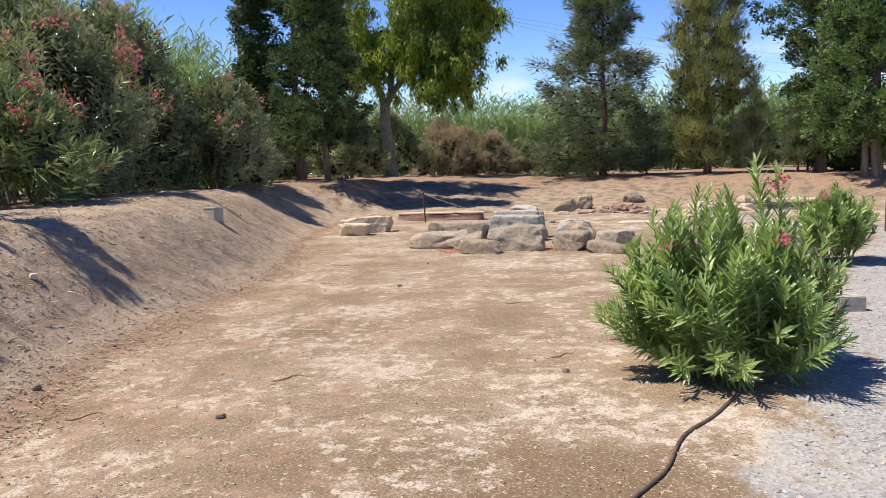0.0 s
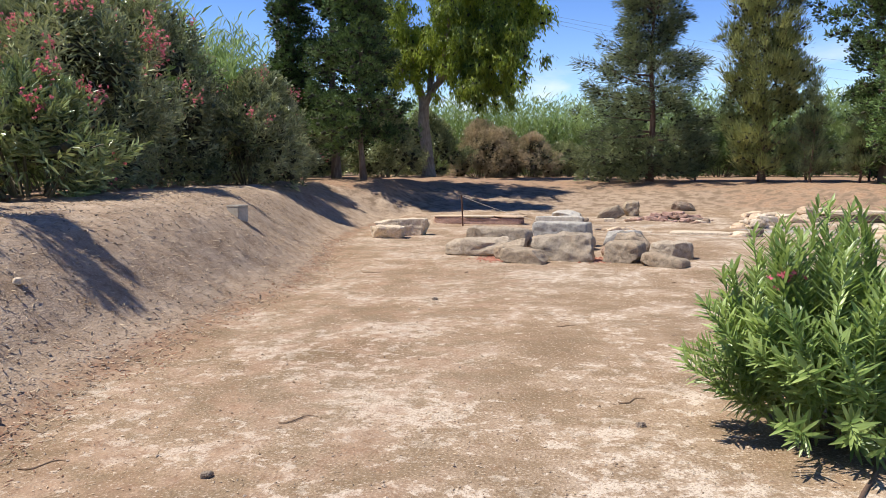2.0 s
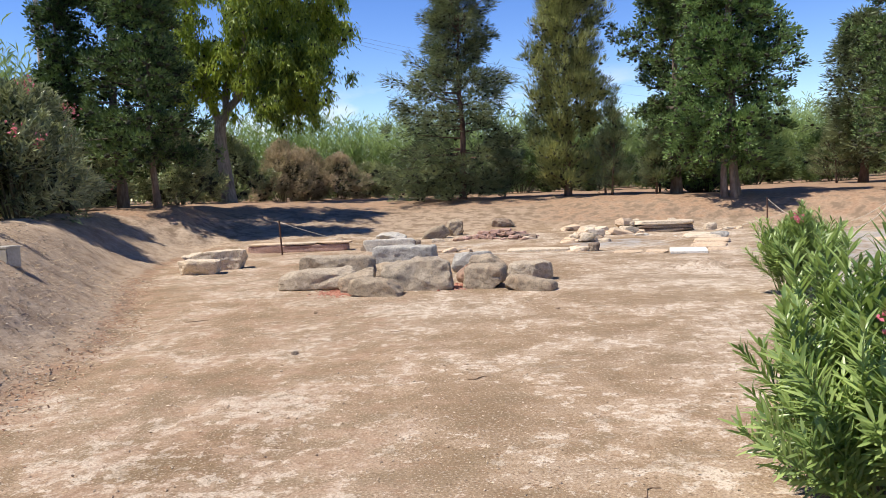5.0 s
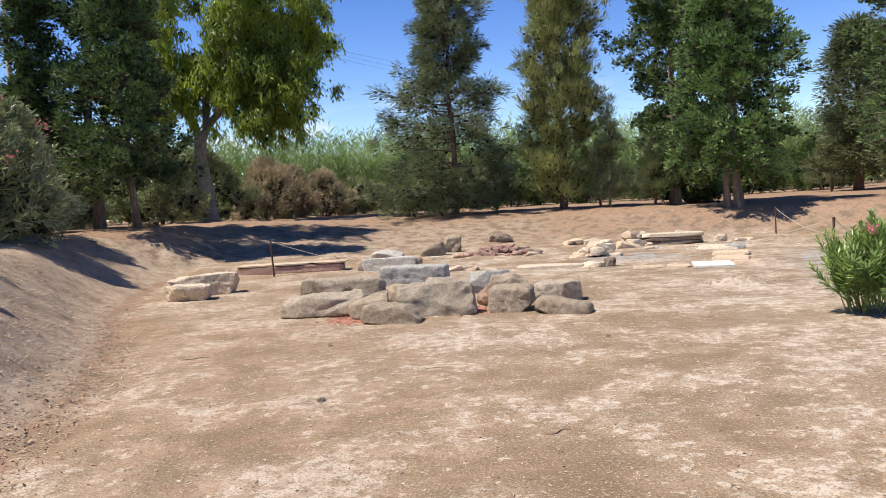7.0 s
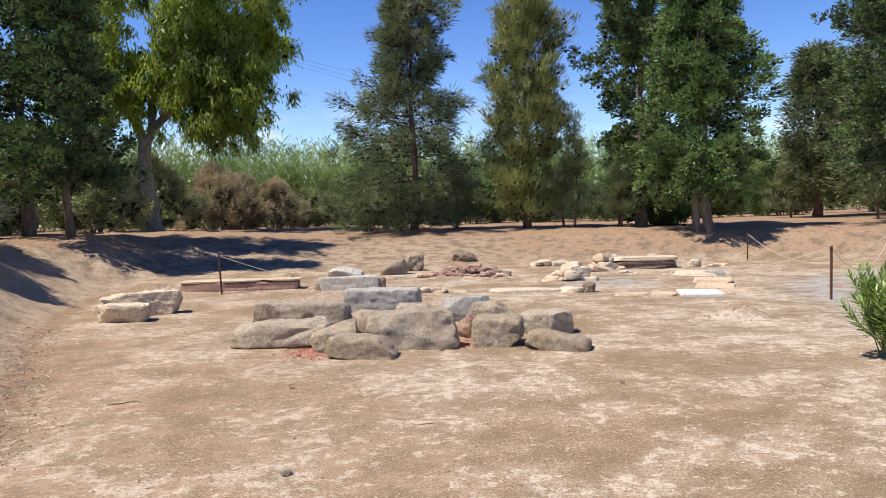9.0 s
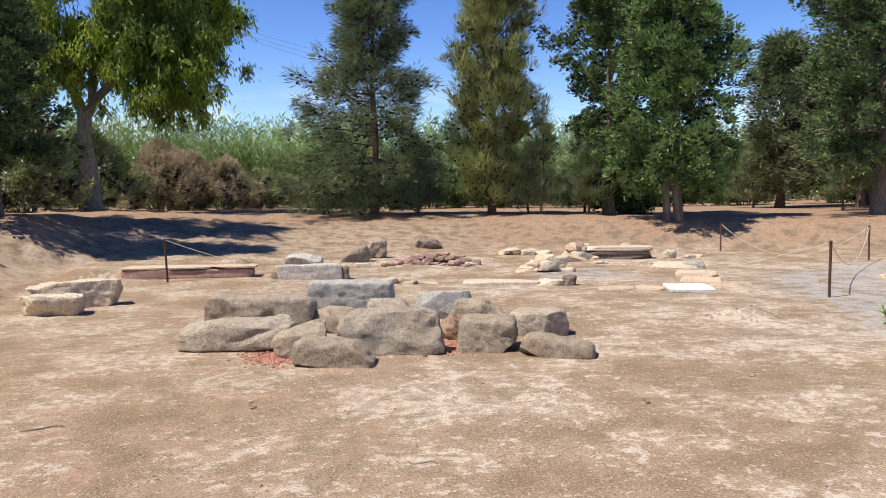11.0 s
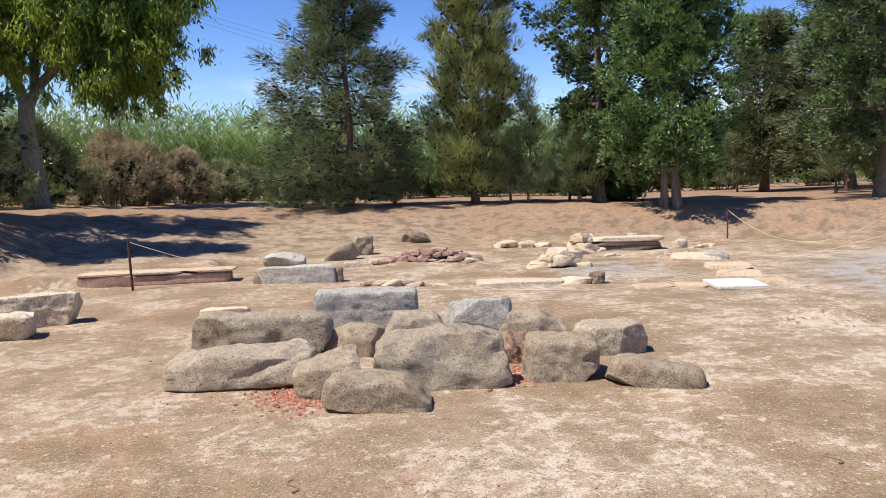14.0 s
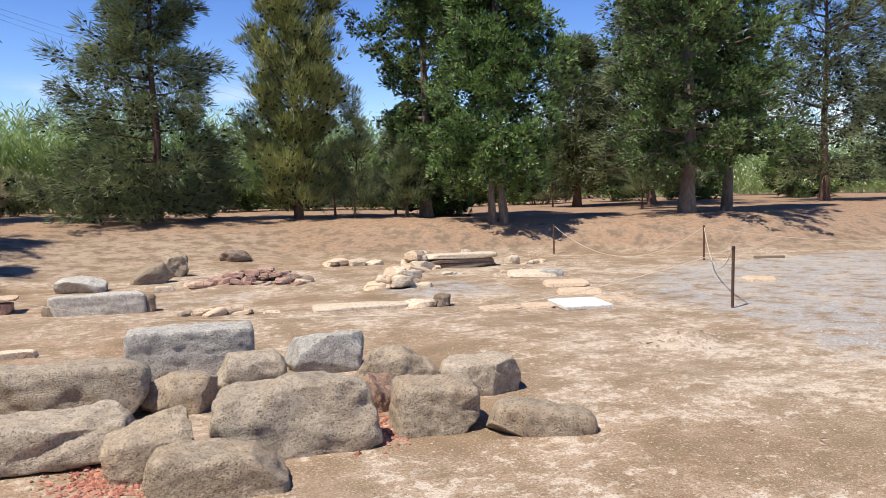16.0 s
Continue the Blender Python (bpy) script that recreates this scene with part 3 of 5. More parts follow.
# row behind
stone("cut_block", 0.92, 22.50, (1.42, 0.46, 0.37), M_GREY, "long grey cut block with worn dark ends", -17, 59, box=16, lump=0.04, chips=3, taper=0.04)
stone("boulder", 1.60, 22.22, (0.20, 0.26, 0.33), M_DARKROCK, "small dark stone against a cut block", 10, 60, box=3.5, cells=6)
stone("boulder", 0.26, 22.60, (0.20, 0.26, 0.25), M_DARKROCK, "small dark stone at the end of a cut block", 30, 61, box=3.5, cells=6)
stone("boulder", 0.88, 25.60, (0.92, 0.5, 0.34), M_GREY, "low grey boulder lying behind a cut block", -10, 62, box=4)
stone("boulder", 2.32, 26.30, (0.95, 0.5, 0.42), M_BUFF, "brown tilted boulder on the slope", 24, 63, lean=-24, box=5)
stone("boulder", 3.00, 27.35, (0.58, 0.5, 0.55), M_BUFF, "rounded brown boulder on the slope", 20, 66, lean=-10, box=3.2)
stone("flat_stone", 2.24, 24.65, (0.40, 0.22, 0.16), M_PALE, "small pale stone on dry earth", -10, 67, box=8, chips=5, cells=6)
stone("boulder", 4.75, 29.2, (0.80, 0.5, 0.34), M_DARKROCK, "low dark boulder on the slope", 0, 69, box=3.5)
# slabs and paving of the excavated building
stone("threshold_slab", 4.42, 20.42, (1.45, 0.52, 0.10), M_PALE, "long pale threshold slab set in earth", -16, 71, sink=0.02, box=12, chips=3, lump=0.04, cells=6, taper=0.02)
stone("flat_stone", 5.10, 20.02, (0.42, 0.30, 0.08), M_TAN, "flat tan stone at the end of a slab", -10, 72, box=8, chips=5, cells=6)
stone("cut_block", 5.32, 20.08, (0.55, 0.34, 0.17), M_PALE, "pale hollowed block beside a dark stone", -18, 73, box=8, cells=6)
stone("boulder", 5.62, 19.94, (0.25, 0.30, 0.24), M_DARKROCK, "dark rounded stone at the end of a pale block", 5, 74, box=3.5, cells=6)
stone("marble_slab", 7.32, 18.66, (0.76, 0.86, 0.06), M_WHITE, "bright white marble slab lying flat", -19, 75, box=30, lump=0.02, chips=0, cells=6, taper=0.0, sink=-0.005)
stone("flagstone", 6.18, 19.14, (0.62, 0.42, 0.05), M_TAN, "tan flagstone set level with the earth", -16, 76, box=12, chips=3, cells=6, sink=0.015)
stone("flagstone", 6.74, 18.94, (0.46, 0.42, 0.05), M_TAN, "tan flagstone set level with the earth", -20, 77, box=12, chips=3, cells=6, sink=0.015)
stone("flagstone", 8.10, 18.75, (0.60, 0.45, 0.05), M_TAN, "tan flagstone beside a white slab", -24, 78, box=12, chips=3, cells=6, sink=0.01)
stone("flagstone", 8.22, 19.72, (0.74, 0.55, 0.07), M_TAN, "broken tan flagstone of the pavement", -34, 79, box=12, chips=3, cells=6, sink=0.01)
stone("flagstone", 8.66, 20.62, (0.80, 0.6, 0.09), M_TAN, "broken tan flagstone of the pavement", -28, 80, box=12, chips=3, cells=6, sink=0.01)
stone("flagstone", 9.22, 22.45, (0.98, 0.9, 0.10), M_PALE, "large pale flagstone of the pavement", -32, 81, box=12, chips=3, cells=6, sink=0.01)
stone("boulder", 9.44, 22.05, (0.5, 0.36, 0.19), M_GREY, "grey stone lying on a pale flagstone", -20, 82, box=4, cells=6)
stone("flagstone", 11.9, 18.95, (0.62, 0.5, 0.11), M_TAN, "tan flagstone propped at the gravel's edge", -46, 83, box=12, chips=3, cells=6)
stone("long_slab", 8.98, 24.98, (1.78, 0.50, 0.12), M_PALE, "long pale slab resting on thin dark stones", -20, 85, box=12, chips=3, cells=6, lump=0.05, taper=0.02, z=0.20, sink=0)
stone("thin_slab", 8.94, 24.96, (1.62, 0.46, 0.09), M_DARKROCK, "thin dark slab under a pale one", -20, 86, box=12, chips=3, cells=6, z=0.105, sink=0)
stone("thin_slab", 9.02, 25.0, (1.70, 0.48, 0.13), M_DARKROCK, "thin dark slab at the foot of a low wall", -20, 87, box=12, chips=3, cells=6, z=-0.02, sink=0)
stone("cut_block", 10.32, 24.68, (0.36, 0.34, 0.26), M_PALE, "small pale squared block", -10, 88, box=6, cells=6)


def heap(name, x, y, w, d, n, lo, hi, mats, label, seed, top=0.0, turn=-20):
    """Loose stones laid over one another, each a thing of its own."""
    rng = np.random.default_rng(seed)
    ca, sa = math.cos(radians(turn)), math.sin(radians(turn))
    for k in range(n):
        a, b = rng.uniform(-0.5, 0.5) * w, rng.uniform(-0.5, 0.5) * d
        s = rng.uniform(lo, hi)
        up = max(0.0, top * (1 - (2 * a / w) ** 2) * rng.uniform(0.0, 1.0))
        px, py = x + a * ca - b * sa, y + a * sa + b * ca
        stone(name, px, py, (s * rng.uniform(1.0, 1.9), s, s * rng.uniform(0.32, 0.62)), mats[rng.integers(len(mats))], label, rng.uniform(-40, 40), seed * 100 + k,
              tilt=rng.uniform(-12, 12), lean=rng.uniform(-14, 14), sink=0.25 * s - up, group=name + " heap", box=rng.uniform(4, 12), cells=6 if s > 0.16 else 3, lump=0.10, chips=6)


heap("wall_stone", 6.02, 22.35, 0.95, 0.55, 20, 0.20, 0.42, [M_PALE, M_TAN, M_PALE], "pale tan stone of a collapsed dry wall", 3, 0.32)
heap("wall_stone", 7.95, 25.2, 0.55, 1.7, 18, 0.20, 0.42, [M_PALE, M_TAN], "pale tan stone of a collapsed dry wall", 4, 0.30, -40)
heap("wall_stone", 7.05, 27.1, 1.35, 0.5, 9, 0.14, 0.36, [M_PALE, M_TAN, M_DARKROCK], "weathered stone of a low wall", 5, 0.12)
heap("wall_stone", 9.1, 25.35, 1.7, 0.40, 16, 0.16, 0.34, [M_PALE, M_GREY, M_TAN], "loose stone piled behind a long slab", 6, 0.38)
heap("wall_stone", 10.9, 24.4, 0.9, 0.5, 6, 0.10, 0.22, [M_PALE, M_TAN], "loose pale stone at a wall's end", 7, 0.05)
heap("edging_stone", 2.50, 21.2, 1.5, 0.30, 13, 0.10, 0.26, [M_PALE, M_TAN, M_DARKROCK], "flat weathered edging stone in a broken row", 8, 0.05)
heap("clay_rubble", 3.95, 24.85, 2.2, 1.3, 100, 0.07, 0.22, [M_RED, M_RED, M_RUST], "broken lump of red fired clay", 9, 0.12)
heap("rubble_stone", 4.75, 24.45, 0.4, 0.3, 4, 0.2, 0.36, [M_PALE, M_DARKROCK], "weathered stone at the end of a clay mound", 10, 0.08)
heap("rubble_stone", 3.1, 25.1, 0.8, 0.8, 12, 0.08, 0.2, [M_PALE, M_TAN], "small pale stone beside a clay mound", 11, 0.04)
heap("rubble_stone", 8.6, 23.2, 2.2, 0.8, 10, 0.08, 0.18, [M_PALE, M_TAN, M_GREY], "small loose stone in the excavation", 12, 0.0)

# clay edge with its capping
edge_thing = thing("clay_edge", None, None, label="low red clay step capped with pale worn slabs", category="low wall")
tagged(edge_thing, kind="structure")
eg = stone_mesh("clay_face", (2.75, 0.5, 0.22), 91, box=12, lump=0.12, cells=20, chips=0, taper=0.0)
part("clay_face", eg, M_RED, edge_thing, m=pose(-1.62, 23.62, -0.02, 0, 0, -7))
for k in range(3):
    cp = stone_mesh("capping_slab", (0.96, 0.62, 0.05), 95 + k, box=9, lump=0.06, cells=6, chips=2, taper=0.0)
    part("capping_slab", cp, M_TAN if k != 1 else M_PALE, edge_thing, m=pose(-2.5 + 0.92 * k, 23.78 - 0.113 * k, 0.195, 0, 0, -7))

# ---- posts and ropes ----
def iron_post(x, y, tall, lean, label, z=None):
    z = height(x, y) if z is None else z
    ob = thing("iron_post", None, None, (x, y, z - 0.05), label, "post", "posts of the rope barrier")
    g = Geo()
    tube(g, [(0, 0, 0), (lean * 0.5, 0, tall * 0.5), (lean, 0, tall + 0.05)], 0.022, 8)
    shaft = part("shaft", g.mesh("shaft", True), M_RUSTY, ob)
    g = Geo()
    ang = np.linspace(0, 2 * np.pi, 13)
    tube(g, np.stack([lean + 0.03 * np.cos(ang), 0.03 * np.sin(ang), np.full(13, tall + 0.02)], 1), 0.006, 5, False)
    part("ring", g.mesh("ring", True), M_RUSTY, shaft)
    return np.array([x + lean, y, z + tall - 0.03])


top1 = iron_post(-1.95, 22.85, 0.90, -0.03, "thin rusty iron post holding a sagging rope")
top2 = iron_post(12.79, 26.2, 0.82, 0.0, "thin rusty iron post at the foot of the slope")
top3 = iron_post(8.88, 17.1, 0.90, 0.01, "rusty iron post at the gravel's edge")
top4 = iron_post(14.3, 22.3, 0.85, 0.0, "rusty iron post beside the sandy bank")
top5 = iron_post(24.0, 19.0, 0.85, 0.0, "rusty iron post beside the sandy bank")


def rope(a, b, sag, label, r=0.008):
    u = np.linspace(0, 1, 28)
    p = a + (b - a) * u[:, None]
    p[:, 2] -= sag * 4 * u * (1 - u)
    p[:, 2] = np.maximum(p[:, 2], ground_at(p[:, 0], p[:, 1])[0] + 0.012)
    g = Geo()
    tube(g, p, r, 5)
    thing("barrier_rope", g.mesh("barrier_rope", True), M_ROPE, label=label, category="rope")


rope(top1, top3, 0.95, "thin pale rope sagging between iron posts", 0.005)
rope(top2, top4, 0.80, "slack pale rope between two iron posts")
rope(top3, top4, 0.60, "slack pale rope between two iron posts")
rope(top4, top5, 0.5, "slack pale rope between two iron posts")

# ---- hoses, boxes, sticks ----
def hose(pts, r, label):
    pts = np.array(pts, float)
    s = np.r_[0, np.cumsum(np.linalg.norm(np.diff(pts, axis=0), axis=1))]
    u = np.linspace(0, s[-1], 60)
    xy = np.stack([np.interp(u, s, pts[:, 0]), np.interp(u, s, pts[:, 1])], 1)
    for _ in range(3):
        xy[1:-1] = (xy[:-2] + xy[1:-1] * 2 + xy[2:]) / 4
    xy += 0.012 * np.stack([np.sin(u * 7), np.cos(u * 6)], 1)
    z = ground_at(xy[:, 0], xy[:, 1])[0] + r * 0.8
    g = Geo()
    tube(g, np.c_[xy, z], r, 8)
    thing("irrigation_hose", g.mesh("irrigation_hose", True), M_HOSE, label=label, category="hose")


hose([(2.2, 1.6), (2.62, 3.2), (2.89, 4.05), (3.09, 4.42), (3.20, 4.75), (3.29, 5.03), (3.46, 5.24), (3.69, 5.6), (3.8, 6.1)], 0.011, "brown plastic irrigation hose lying on earth")
hose([(6.3, 12.2), (6.2, 11.3), (6.0, 10.6), (5.6, 9.8), (5.35, 9.2), (5.3, 8.8)], 0.014, "brown plastic irrigation hose beside the gravel")


def block_mesh(name, size, bevel):
    bm = bmesh.new()
    bmesh.ops.create_cube(bm, size=1)
    bmesh.ops.scale(bm, vec=size, verts=bm.verts)
    bmesh.ops.bevel(bm, geom=bm.edges[:], offset=bevel, segments=2, affect="EDGES")
    me = bpy.data.meshes.new(name)
    bm.to_mesh(me)
    bm.free()
    return me


box = thing("valve_box", None, None, (-3.80, 12.95, height(-3.80, 12.95)), "small weathered concrete box on the bank", "concrete box", turn=-14)
part("body", block_mesh("body", (0.26, 0.24, 0.26), 0.012), M_CONCRETE, box, m=pose(0, 0, 0.03))
part("lid", block_mesh("lid", (0.27, 0.25, 0.03), 0.008), M_CONCRETE, box, m=pose(0.004, 0, 0.173))
curb = thing("concrete_block", None, None, (5.38, 8.72, 0.0), "small concrete block with an iron stub beside gravel", "concrete block", turn=8)
part("body", block_mesh("body", (0.27, 0.26, 0.20), 0.012), M_CONCRETE, curb, m=pose(0, 0, 0.06))
g = Geo()
tube(g, [(-0.06, 0, 0.15), (-0.06, 0, 0.24)], 0.012, 8)
part("stub", g.mesh("stub"), M_RUSTY, curb)
stone("cut_block", 5.1, 8.95, (0.3, 0.22, 0.12), M_CONCRETE, "low concrete lump beside a block", 10, 98, box=5, cells=6)
plank = thing("board", block_mesh("board", (0.72, 0.14, 0.06), 0.008), M_TWIG, (15.8, 21.6, height(15.8, 21.6) + 0.03), "weathered board lying on sandy earth", "board", turn=-30)

rng = np.random.default_rng(77)
for k, (x, y, ln, a) in enumerate([(0.40, 5.9, 0.26, 40), (2.5, 6.75, 0.22, 30), (-0.7, 4.95, 0.24, 35), (1.9, 9.2, 0.2, 10), (1.2, 11.4, 0.2, -40), (-1.4, 12.8, 0.3, 5), (3.2, 12.3, 0.2, 60), (4.6, 12.9, 0.16, 20), (0.1, 13.0, 0.18, 80)]):
    g = Geo()
    u = np.linspace(-0.5, 0.5, 7)
    ca, sa = math.cos(radians(a)), math.sin(radians(a))
    px, py = x + u * ln * ca - 0.04 * np.sin(u * 6) * sa, y + u * ln * sa + 0.04 * np.sin(u * 6) * ca
    tube(g, np.stack([px, py, ground_at(px, py)[0] + 0.006], 1), np.linspace(0.006, 0.003, 7), 5)
    thing("twig", g.mesh("twig"), M_TWIG, label="thin dry twig lying on the earth", category="twig", group="fallen twigs")
for x, y, s in [(0.2, 10.46, 0.06), (2.54, 6.2, 0.05), (0.3, 4.96, 0.05), (-1.36, 5.32, 0.06), (-2.55, 6.85, 0.08)]:
    stone("small_stone", x, y, (s * 1.4, s, s * 0.8), M_DARKROCK if s < 0.08 else M_PALE, "small loose stone on dry earth", 20, int(x * 50 + 300), cells=3, sink=0.01, box=3.5)


# ---- pebbles ----
def pebbles(name, x, y, s, mat, label, seed):
    rng = np.random.default_rng(seed)
    v0 = np.array([(1, 0, 0), (-1, 0, 0), (0, 1, 0), (0, -1, 0), (0, 0, 1), (0, 0, -1)], float)
    f0 = np.array([(0, 2, 4), (2, 1, 4), (1, 3, 4), (3, 0, 4), (2, 0, 5), (1, 2, 5), (3, 1, 5), (0, 3, 5)])
    n = len(x)
    z = ground_at(x, y)[0]
    a = rng.uniform(0, 6.28, n)
    sc = np.stack([s * rng.uniform(0.7, 1.5, n), s * rng.uniform(0.6, 1.1, n), s * rng.uniform(0.35, 0.75, n)], 1)
    v = (v0[None] + rng.normal(scale=0.16, size=(n, 6, 3))) * sc[:, None]
    c, d = np.cos(a)[:, None], np.sin(a)[:, None]
    v = np.stack([v[..., 0] * c - v[..., 1] * d, v[..., 0] * d + v[..., 1] * c, v[..., 2]], -1) + np.stack([x, y, z + sc[:, 2] * 0.35], 1)[:, None]
    f = f0[None] + 6 * np.arange(n)[:, None, None]
    return thing(name, mesh_of(name, v.reshape(-1, 3), f.reshape(-1, 3)), mat, label=label, category="pebbles", kind="stuff")


def pebble_material(name, a, b):
    m, n, l, bsdf = material(name)
    geo = n.new("ShaderNodeNewGeometry")
    l.new(mixed(n, l, geo.outputs["Random Per Island"], a, b), bsdf.inputs["Base Color"])
    bsdf.inputs["Roughness"].default_value = 0.9
    return m


M_PEB = pebble_material("sandy pebbles", (0.20, 0.135, 0.085), (0.58, 0.46, 0.34))
M_PEBGREY = pebble_material("grey gravel", (0.14, 0.135, 0.13), (0.58, 0.56, 0.53))
M_PEBBANK = pebble_material("bank clods", (0.13, 0.10, 0.075), (0.48, 0.40, 0.32))
rng = np.random.default_rng(5)
n = 11000
px, py = rng.uniform(-1.4, 5.6, n), 2.5 + 16 * rng.random(n) ** 1.4
pebbles("earth_pebbles", px, py, 0.004 + 0.010 * rng.random(n) ** 3, M_PEB, "scattered sandy pebbles on dry earth", 6)
n = 9000
py = 3.0 + 13 * rng.random(n) ** 1.3
px = np.interp(py, GRAVEL[:, 1], GRAVEL[:, 0]) + 0.1 + 5.0 * rng.random(n) ** 1.2
pebbles("path_gravel", px, py, 0.006 + 0.008 * rng.random(n) ** 2, M_PEBGREY, "loose grey gravel of the path", 7)
n = 16000
py = 3.0 + 20 * rng.random(n) ** 1.2
px = np.interp(py, TOE[:, 1], TOE[:, 0]) - 3.2 * rng.random(n)
pebbles("bank_clods", px, py, 0.005 + 0.016 * rng.random(n) ** 4, M_PEBBANK, "clods and small stones on the bank", 8)
n = 300
px, py = rng.normal(6.45, 0.42, n), rng.normal(15.85, 0.22, n)
pebbles("spoil_heap", px, py, 0.008 + 0.02 * rng.random(n) ** 3, M_PEB, "loose earth clods of a small spoil heap", 9)
n = 1500
px = np.where(np.arange(n) % 3 > 0, rng.normal(0.36, 0.20, n), rng.normal(2.10, 0.14, n))
py = np.where(np.arange(n) % 3 > 0, rng.normal(14.88, 0.20, n), rng.normal(14.85, 0.20, n))
pebbles("clay_chips", px, py, 0.010 + 0.014 * rng.random(n), pebble_material("red chips", (0.26, 0.085, 0.055), (0.50, 0.25, 0.17)), "red-brown bark and clay chips between boulders", 10)

# ---- straw and leaf litter ----
def straw(name, x, y, length, width, mat, label, seed):
    """Short dry blades lying about on the ground."""
    rng = np.random.default_rng(seed)
    n = len(x)
    a = rng.uniform(0, 2 * np.pi, n)
    D = np.stack([np.cos(a), np.sin(a), rng.uniform(-0.15, 0.45, n)], 1)
    P = np.stack([x, y, ground_at(x, y)[0] + 0.006], 1)
    v, f = leaves(P, D, length * rng.uniform(0.4, 1.3, n), width * rng.uniform(0.6, 1.4, n), rng, 0.4, out=np.tile([0, 0, 1.0], (n, 1)))
    return thing(name, mesh_of(name, v, f), mat, label=label, category="litter", kind="stuff")


M_STRAW = pebble_material("dry straw", (0.20, 0.13, 0.075), (0.62, 0.49, 0.33))
M_DEADLEAF = pebble_material("dead leaves", (0.20, 0.085, 0.05), (0.48, 0.29, 0.18))
rng = np.random.default_rng(15)
n = 15000
py = 3.0 + 17 * rng.random(n) ** 1.2
px = np.interp(py, TOE[:, 1], TOE[:, 0]) + 0.15 - 3.6 * rng.random(n)
straw("bank_straw", px, py, 0.075, 0.010, M_STRAW, "short dry straw strewn over the bank", 16)
n = 2200
py = 3.0 + 15 * rng.random(n) ** 1.2
px = np.interp(py, TOE[:, 1], TOE[:, 0]) - 0.1 + rng.normal(size=n) * 0.22
straw("toe_leaves", px, py, 0.04, 0.014, M_DEADLEAF, "dead brown leaves along the foot of the bank", 17)
n = 6000
px, py = rng.uniform(-1.2, 5.4, n), 2.6 + 14 * rng.random(n) ** 1.4
straw("earth_straw", px, py, 0.035, 0.006, M_STRAW, "bits of dry straw on the sandy earth", 18)

# ---- trees and shrubs ----
def ball_grid():
    bm = bmesh.new()
    bmesh.ops.create_icosphere(bm, subdivisions=1, radius=1)
    bm.verts.ensure_lookup_table()
    v = np.array([w.co[:] for w in bm.verts])
    f = np.array([[w.index for w in q.verts] for q in bm.faces])
    bm.free()
    return v, f


BALL = ball_grid()


def shade_lumps(places, radii, rng, squash=0.7):
    """Uneven lumps, one at each place; their dark colour paints shade inside foliage."""
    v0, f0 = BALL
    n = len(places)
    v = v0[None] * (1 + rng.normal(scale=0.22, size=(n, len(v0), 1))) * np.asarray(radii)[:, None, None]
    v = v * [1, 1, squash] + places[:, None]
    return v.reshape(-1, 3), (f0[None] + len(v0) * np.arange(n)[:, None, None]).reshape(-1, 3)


def crown(rng, axis, z0, z1, prof, n, rise, per, k, L, W, spread, aim, lumps=0.25, seed=0, stretch=(1, 1, 0.8), bias=1.0):
    """Foliage on n boughs. axis: x, y of the trunk at heights; prof: radius by share of height. Leaf places, ways, lengths, widths, and the boughs."""
    f = rng.random(n) ** bias
    z = z0 + (z1 - z0) * f
    az = rng.uniform(0, 2 * np.pi, n)
    R = np.interp(f, prof[0], prof[1]) * rng.uniform(0.70, 1.05, n)
    R *= 1 + lumps * value_noise(np.stack([np.cos(az) * 1.6, np.sin(az) * 1.6, z * 0.9], 1) + seed, seed)
    out = np.stack([np.cos(az), np.sin(az), 0 * az], 1)
    foot = np.stack([np.interp(z, axis[2], axis[0]), np.interp(z, axis[2], axis[1]), z], 1)
    up = np.array([0, 0, 1.0])
    t = np.linspace(0, 1, 5)
    r0 = np.interp(f, [0, 0.3, 1], [rise - 0.55, rise - 0.1, rise + 0.25])
    boughs = foot[:, None] + out[:, None] * (R[:, None] * t)[..., None] + up * (r0[:, None] * R[:, None] * t**1.3)[..., None]
    u = rng.uniform(0.10, 1.0, (n, per)) ** 0.5
    anchor = foot[:, None] + out[:, None] * (R[:, None] * u)[..., None] + up * (r0[:, None] * R[:, None] * u**1.3)[..., None]
    anchor = anchor + rng.normal(size=anchor.shape) * spread * 0.55
    P = np.repeat(anchor.reshape(-1, 3), k, 0)
    O = np.repeat(np.repeat(out, per, 0), k, 0)
    size = np.repeat(rng.uniform(0.55, 1.25, n * per), k)[:, None]
    ball = unit(rng.normal(size=P.shape) + up * 0.35 + O * 0.2) * rng.uniform(0.45, 1.0, (len(P), 1))
    P = P + ball * size * spread * stretch
    D = O * aim[0] + up * aim[1] + ball * aim[2]
    m = len(P)
    clump = anchor.reshape(-1, 3), size[::k, 0] * spread
    return P, D, L * rng.uniform(0.6, 1.2, m), W * rng.uniform(0.7, 1.2, m), boughs, clump, ball + up * 0.25


def plant(name, x, y, label, category, group=""):
    return thing(name, None, None, (x, y, height(x, y)), label, category, group)


